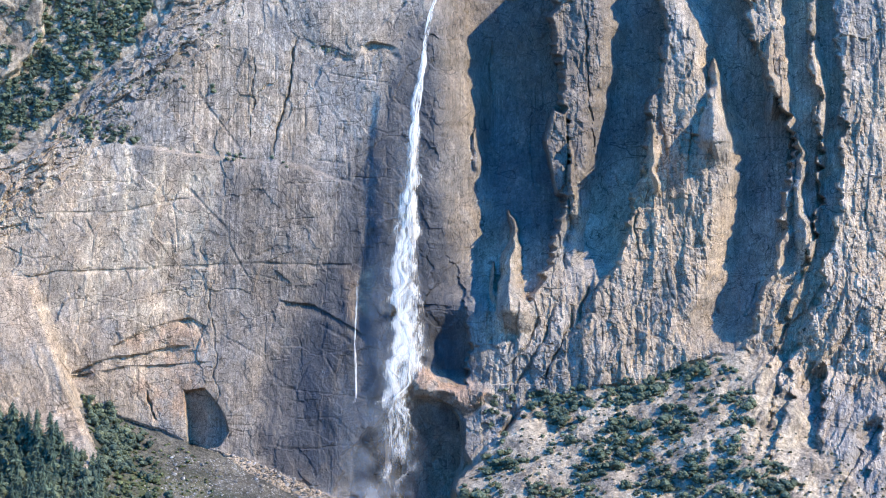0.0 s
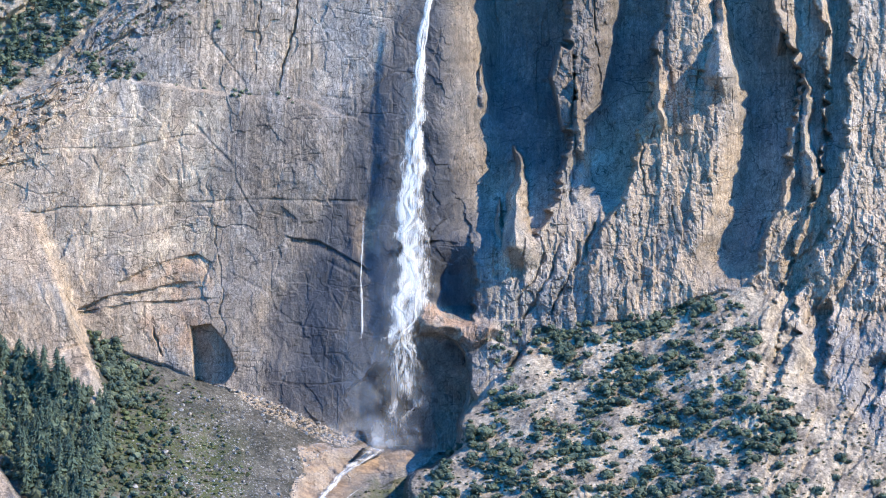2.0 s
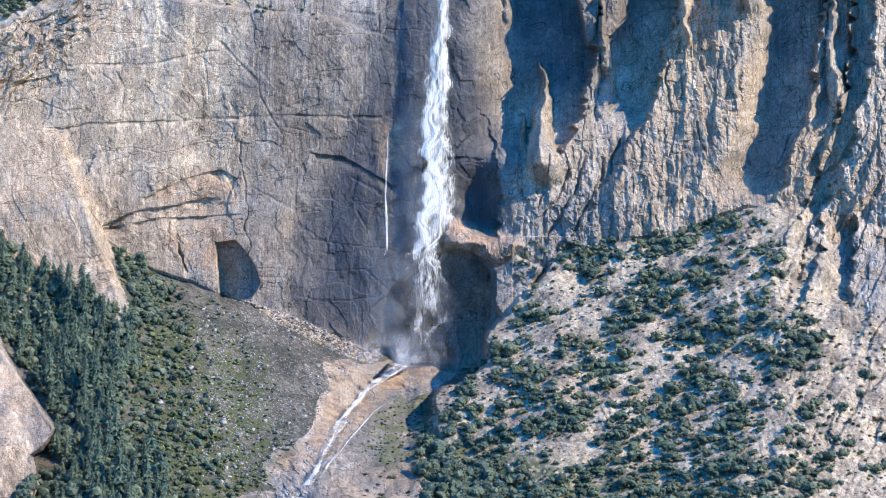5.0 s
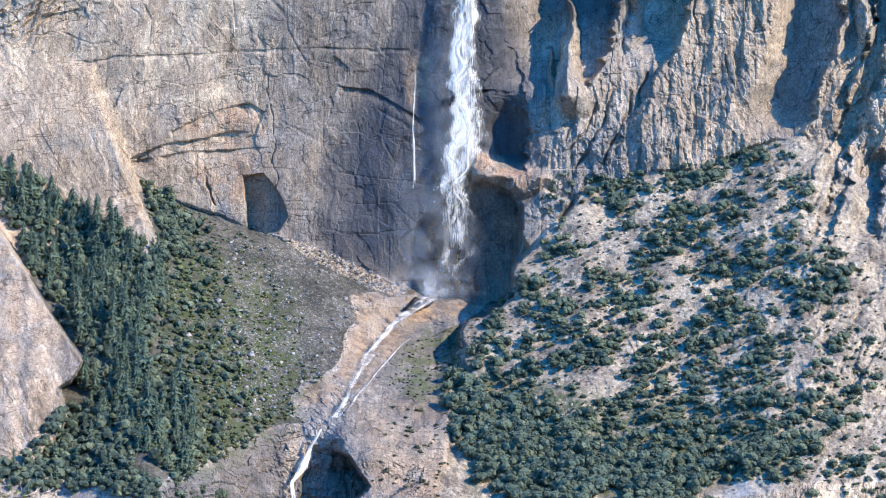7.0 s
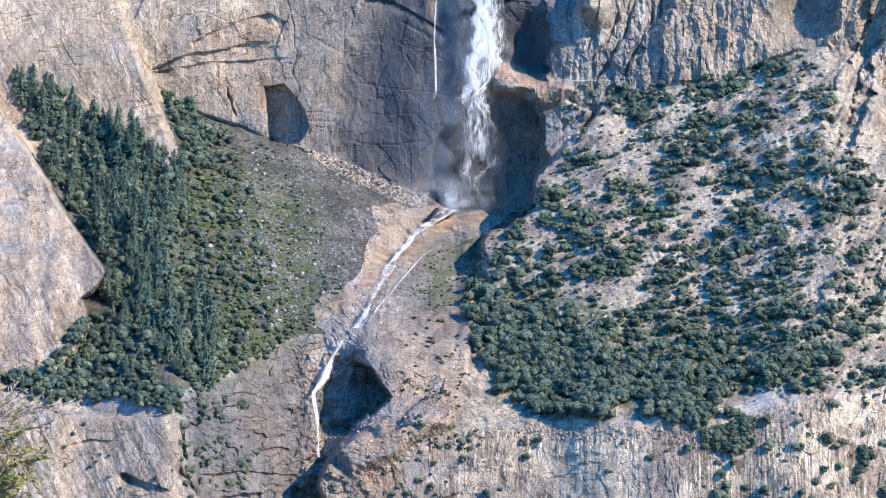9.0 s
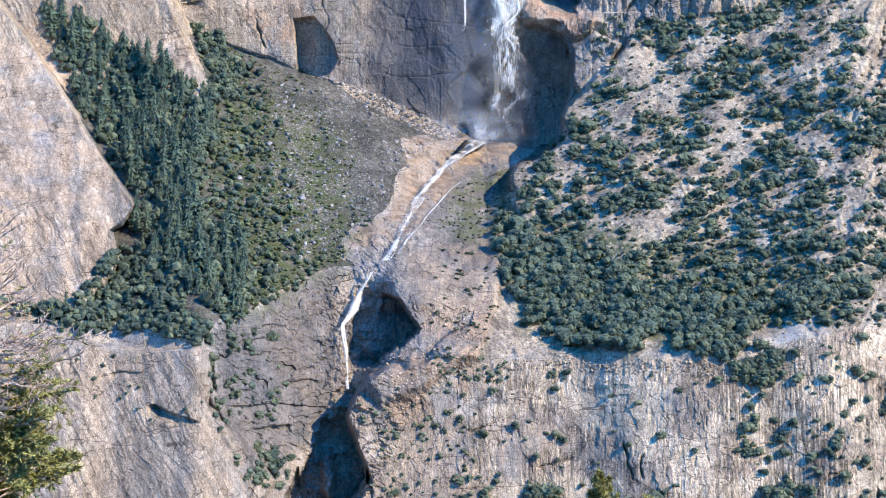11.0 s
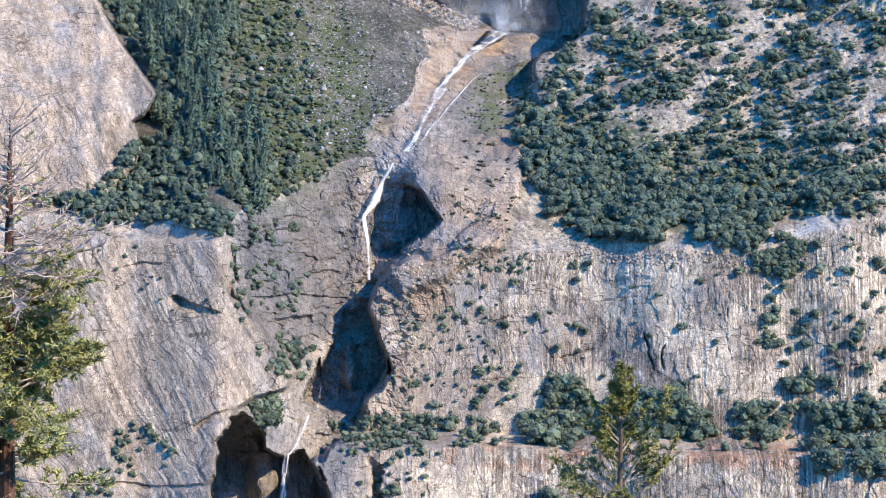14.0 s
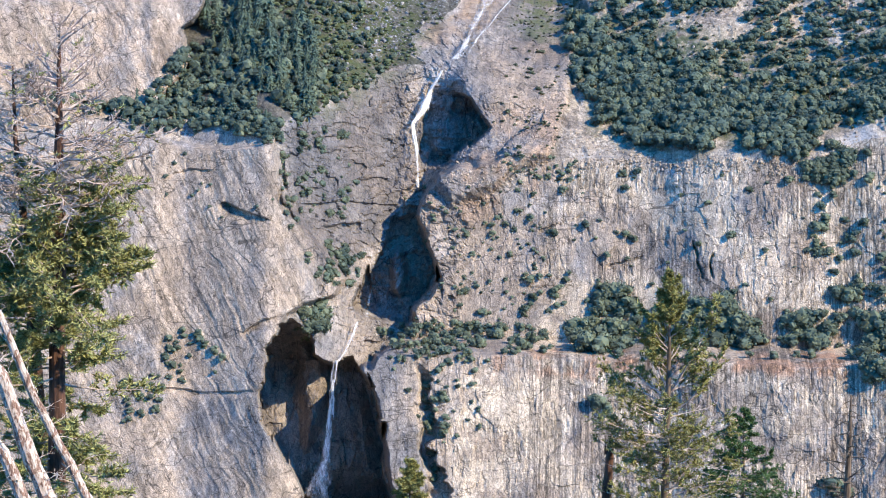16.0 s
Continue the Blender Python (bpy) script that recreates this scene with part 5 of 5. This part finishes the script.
def needles(bm, p, d, size, count, rg, flat=0.6):
    """A spray of needle bundles round the twig end p that points along d."""
    for k in range(count):
        w = (d * rg.uniform(0.1, 1.0) + Vector((rg.gauss(0, 0.6), rg.gauss(0, 0.6), rg.gauss(0.12, 0.6 * flat)))).normalized()
        s = w.cross(Vector((rg.gauss(0, 1), rg.gauss(0, 1), rg.gauss(0, 1)))).normalized() * size * 0.11
        o = p - d * rg.uniform(0, size * 0.9)
        bm.faces.new([bm.verts.new(x) for x in (o - s, o + w * size * rng.uniform(0.6, 1.0), o + s)])


def branch(tree, rg, start, way, length, thick, bend, twigs, leafy, size, needle, wood, crook=0.15, per=12):
    """One bough with its side twigs; leafy: the share of twigs that carry needles."""
    bm, lf = bmesh.new(), bmesh.new()
    side = way.cross(Vector((0, 0, 1))).normalized()
    pts, p, d = [start], start.copy(), way.normalized()
    n = 7
    for i in range(n):
        d = (d + Vector((rg.gauss(0, crook), rg.gauss(0, crook), bend / n + rg.gauss(0, crook * 0.7)))).normalized()
        p = p + d * length / n
        pts.append(p.copy())
    tube(bm, pts, [thick * (1 - 0.85 * i / n) for i in range(n + 1)], 5)
    has = False
    for k in range(twigs):
        s = rg.uniform(0.25, 1.0)
        i = min(n - 1, int(s * n))
        o = pts[i].lerp(pts[i + 1], s * n - i)
        fw = (pts[i + 1] - pts[i]).normalized()
        w = (fw * rg.uniform(0.3, 0.9) + side * rg.choice((-1, 1)) * rg.uniform(0.4, 1.0) + Vector((0, 0, rg.gauss(0.05, 0.35)))).normalized()
        ln = length * rg.uniform(0.12, 0.34) * (1.15 - 0.6 * s)
        mid = o + w * ln * 0.5 + Vector((0, 0, rg.gauss(0, 0.06) * ln))
        end = o + w * ln + Vector((rg.gauss(0, 0.1), rg.gauss(0, 0.1), rg.gauss(bend * 0.2, 0.12))) * ln
        tube(bm, [o, mid, end], [thick * 0.42, thick * 0.32, thick * 0.14], 4)
        for q in range(2):
            e2 = mid + (w + Vector((rg.gauss(0, 0.7), rg.gauss(0, 0.7), rg.gauss(0, 0.5)))).normalized() * ln * rg.uniform(0.25, 0.5)
            tube(bm, [mid, e2], [thick * 0.24, thick * 0.1], 3)
            if rg.random() < leafy:
                needles(lf, e2, (e2 - mid).normalized(), size, per, rg)
                has = True
        if rg.random() < leafy:
            has = True
            needles(lf, end, (end - mid).normalized(), size, per, rg)
            needles(lf, mid, (end - mid).normalized(), size, per, rg)
    if rg.random() < leafy:
        has = True
        needles(lf, pts[-1], d, size, per + 4, rg)
    ob = part("branch", bm, wood, tree)
    if has:
        part("needles", lf, needle, ob)
    else:
        lf.free()


def trunk(tree, pts, radii, material, name="trunk", label=""):
    bm = bmesh.new()
    rg = random.Random(len(pts))
    fine, rad = [], []
    for i in range(len(pts) - 1):
        for k in range(5):
            fine.append(pts[i].lerp(pts[i + 1], k / 5) + Vector((rg.gauss(0, 0.2), rg.gauss(0, 0.2), 0)) * radii[i] * 0.25)
            rad.append((radii[i] + (radii[i + 1] - radii[i]) * k / 5) * rg.uniform(0.93, 1.07))
    fine.append(pts[-1])
    rad.append(radii[-1])
    tube(bm, fine, rad, 10)
    return part(name, bm, material, tree, label)


def earth(d):
    return 488.3 - 0.60 * d


def crown(tree, rg, pts, rows):
    """Boughs round a trunk: (v from, v to, count, length, tilt, bend, twigs, leafy, size, needle, wood, thick)."""
    top, foot = pts
    for v0, v1, count, ln, tilt, bend, twigs, leafy, size, needle, wood, thick in rows:
        for k in range(count):
            s = (k + rg.random()) / count
            o = top.lerp(foot, v0 + (v1 - v0) * s)
            a = rg.uniform(0, 6.28)
            length = (ln[0] + (ln[1] - ln[0]) * s) * rg.uniform(0.7, 1.2)
            w = Vector((math.cos(a), math.sin(a), math.tan(radians(rg.gauss(tilt, 9)))))
            branch(tree, rg, o, w, length, thick, bend, twigs, leafy, size, needle, wood)


def left_fir():
    d = 60.0
    rg = random.Random(11)
    tree = tagged(new("fir_tree"), "half-dead fir with bare grey twigs above green boughs", "tree")
    top, foot = near(-209, 1049, d), near(-232, 1895, d)
    low = foot + (foot - top) * ((foot.z - earth(d)) / (top.z - foot.z) + 0.05)
    trunk(tree, [low, foot, near(-222, 1500, d), near(-214, 1250, d), top], [0.32, 0.19, 0.17, 0.09, 0.015], RED_BARK)
    crown(tree, rg, (top, foot), [
        (0.00, 0.16, 22, (0.6, 1.6), 28, 0.4, 12, 0.0, 0.1, FIR_NEAR, TWIG, 0.024),
        (0.12, 0.42, 48, (1.4, 2.6), 12, 0.1, 20, 0.03, 0.15, FIR_NEAR, TWIG, 0.034),
        (0.29, 0.42, 20, (1.4, 2.3), 0, 0.2, 16, 0.55, 0.16, FIR_NEAR, TWIG, 0.026),
        (0.40, 0.60, 46, (1.4, 2.5), -3, 0.25, 20, 0.9, 0.17, FIR_NEAR, TWIG, 0.026),
        (0.58, 0.74, 20, (1.2, 2.0), -6, 0.2, 16, 0.9, 0.17, FIR_NEAR, TWIG, 0.026),
        (0.78, 1.00, 26, (1.1, 2.2), -12, 0.2, 16, 0.85, 0.17, FIR_NEAR, TWIG, 0.026),
        (1.0, 1.4, 20, (1.0, 2.2), -12, 0.2, 12, 0.75, 0.15, FIR_NEAR, TWIG, 0.024)])
    for k, (u0, v0, ln) in enumerate(((-215, 1380, 2.3), (-205, 1330, 2.0), (-210, 1440, 1.9))):
        branch(tree, rg, near(u0, v0, d), Vector((1, -0.3, 0.3 - 0.15 * k)), ln, 0.03, 0.3, 12, 0.3 * k, 0.12, FIR_NEAR, DEAD)
    return tree


def left_snag():
    """The second stem, broken off and reddish, just beside."""
    d = 61.5
    rg = random.Random(12)
    tree = tagged(new("fir_tree"), "second reddish fir stem with bare twigs", "tree")
    top, foot = near(-292, 1120, d), near(-248, 1905, d)
    low = Vector((foot.x, foot.y, earth(d) - 1))
    trunk(tree, [low, foot, near(-262, 1700, d), near(-268, 1520, d), near(-290, 1250, d), top], [0.28, 0.17, 0.15, 0.12, 0.05, 0.015], RED_BARK)
    crown(tree, rg, (top, foot), [
        (0.0, 0.40, 40, (0.8, 2.2), 14, 0.2, 18, 0.02, 0.1, FIR_NEAR, TWIG, 0.03),
        (0.38, 0.62, 36, (1.3, 2.0), -4, 0.2, 18, 0.85, 0.16, FIR_NEAR, TWIG, 0.022),
        (0.70, 0.98, 14, (0.8, 1.6), -10, 0.2, 12, 0.6, 0.14, FIR_NEAR, TWIG, 0.02)])


def leaning_log(points, d, radius, seed):
    rg = random.Random(seed)
    tree = tagged(new("dead_tree"), "bleached dead trunk leaning with peeling bark and twigs", "dead tree", "leaning dead trunks")
    pts = [near(u, v, d) for u, v in points]
    a, b = pts[-2], pts[-1]
    drop = b + (b - a).normalized() * ((b.z - earth(d) + 1.5) / max(0.2, -(b - a).normalized().z))
    trunk(tree, [drop, *pts[::-1]], [radius * 1.15] + [radius * (1 - 0.35 * i / len(pts)) for i in range(len(pts))], DEAD)
    for k in range(16):
        s = rg.uniform(0, 0.95)
        i = int(s * (len(pts) - 1))
        o = pts[i].lerp(pts[i + 1], s * (len(pts) - 1) - i)
        a = rg.uniform(0, 6.28)
        branch(tree, rg, o, Vector((math.cos(a), math.sin(a), rg.uniform(-0.3, 0.6))), rg.uniform(0.3, 0.9), 0.012, 0.1, 5, 0.0, 0.1, FIR_NEAR, DEAD, 0.3)


def mid_pine():
    d = 70.0
    rg = random.Random(21)
    tree = tagged(new("pine_tree"), "sparse young pine with yellow-green needle tufts", "tree")
    top, foot = near(874, 1502, d), near(868, 1900, d)
    low = Vector((foot.x, foot.y, earth(d) - 1))
    trunk(tree, [low, foot, near(872, 1700, d), top], [0.26, 0.11, 0.065, 0.012], BARK_NEAR)
    crown(tree, rg, (top, foot), [
        (0.00, 0.22, 20, (0.25, 0.75), 52, 0.6, 6, 1.0, 0.15, PINE_NEAR, TWIG, 0.014),
        (0.18, 0.45, 18, (0.7, 1.3), 38, 0.5, 10, 0.85, 0.15, PINE_NEAR, TWIG, 0.02),
        (0.45, 0.80, 24, (1.3, 2.2), 16, 0.45, 14, 0.7, 0.13, PINE_NEAR, TWIG, 0.022),
        (0.70, 1.05, 28, (1.5, 2.4), 10, 0.4, 15, 0.75, 0.13, PINE_NEAR, TWIG, 0.022),
        (0.50, 1.00, 12, (1.2, 2.2), 8, 0.3, 10, 0.05, 0.13, PINE_NEAR, TWIG, 0.018),
        (1.05, 1.6, 20, (1.3, 2.2), 0, 0.3, 12, 0.8, 0.15, PINE_NEAR, TWIG, 0.026)])
    # the forked leader beside the tip
    for u0, v0, w, ln in ((880, 1700, Vector((0.55, 0.1, 1.0)), 2.4), (878, 1740, Vector((0.9, -0.1, 0.5)), 2.0), (868, 1690, Vector((-0.5, 0.1, 0.9)), 1.4)):
        branch(tree, rg, near(u0, v0, d), w, ln, 0.035, 0.6, 22, 0.95, 0.15, PINE_NEAR, TWIG, 0.1)


def young_fir(u, v, d, label, needle, w, seed, size=0.1):
    rg = random.Random(seed)
    tree = tagged(new("fir_tree"), label, "tree")
    top = near(u, v, d)
    foot = near(u, v + 170, d)
    low = Vector((foot.x, foot.y, earth(d) - 1))
    trunk(tree, [low, foot, top], [0.2, 0.05, 0.008], BARK_NEAR)
    crown(tree, rg, (top, foot), [
        (0.0, 0.3, 22, (0.1, 0.4 * w), 18, 0.2, 6, 1.0, size, needle, TWIG, 0.01),
        (0.25, 0.65, 34, (0.35 * w, 0.7 * w), 4, 0.1, 9, 1.0, size, needle, TWIG, 0.013),
        (0.6, 1.05, 40, (0.65 * w, 1.0 * w), -5, 0.1, 11, 1.0, size, needle, TWIG, 0.015),
        (1.05, 1.7, 30, (1.0 * w, 1.5 * w), -5, 0.1, 11, 1.0, size, needle, TWIG, 0.015)])


def dead_snag(u, v, d, seed, length, label):
    rg = random.Random(seed)
    tree = tagged(new("dead_tree"), label, "dead tree")
    top, foot = near(u, v, d), near(u - 4, v + 220, d)
    low = Vector((foot.x, foot.y, earth(d) - 1))
    trunk(tree, [low, foot, near(u - 2, v + 90, d), top], [0.2, 0.11, 0.07, 0.02], BARK_NEAR)
    crown(tree, rg, (top, foot), [(0.05, 0.5, 16, (0.3, length), 5, -0.6, 7, 0.0, 0.1, FIR_NEAR, BARK_NEAR, 0.022), (0.45, 1.0, 18, (length, length), 15, 0.3, 7, 0.0, 0.1, FIR_NEAR, BARK_NEAR, 0.026)])


def broken_stump():
    d = 71.0
    tree = tagged(new("broken_stump"), "splintered brown stump of a snapped tree", "stump")
    foot = near(762, 1905, d)
    low = Vector((foot.x, foot.y, earth(d) - 1))
    trunk(tree, [low, foot, near(768, 1820, d), near(772, 1772, d)], [0.2, 0.13, 0.1, 0.03], RED_BARK)
    bm = bmesh.new()
    for k in range(5):
        tube(bm, [near(766 + 3 * k - 6, 1815, d), near(768 + 4 * k - 8, 1778 + 9 * (k % 3), d)], [0.035, 0.006], 4)
    part("splinters", bm, RED_BARK, tree)


BARK_NEAR = bark_material("grey_brown_bark", (0.09, 0.065, 0.045), (0.20, 0.145, 0.10), 9.0)
left_fir()
left_snag()
leaning_log([(-345, 1530), (-325, 1560), (-300, 1625), (-270, 1700), (-235, 1770), (-205, 1825), (-185, 1870), (-164, 1905)], 56.0, 0.10, 31)
leaning_log([(-352, 1630), (-325, 1665), (-300, 1740), (-275, 1815), (-238, 1905)], 55.0, 0.165, 32)
leaning_log([(-360, 1755), (-325, 1800), (-305, 1850), (-282, 1905)], 54.5, 0.145, 33)
mid_pine()
young_fir(1009, 1733, 74.0, "young deep green fir of dense conical shape", FIR_DEEP, 1.65, 41)
young_fir(406, 1830, 66.0, "tip of a yellow-green young conifer", PINE_NEAR, 0.9, 42, 0.13)
dead_snag(1199, 1700, 76.0, 51, 0.85, "bare dead snag with curling grey branches")
broken_stump()
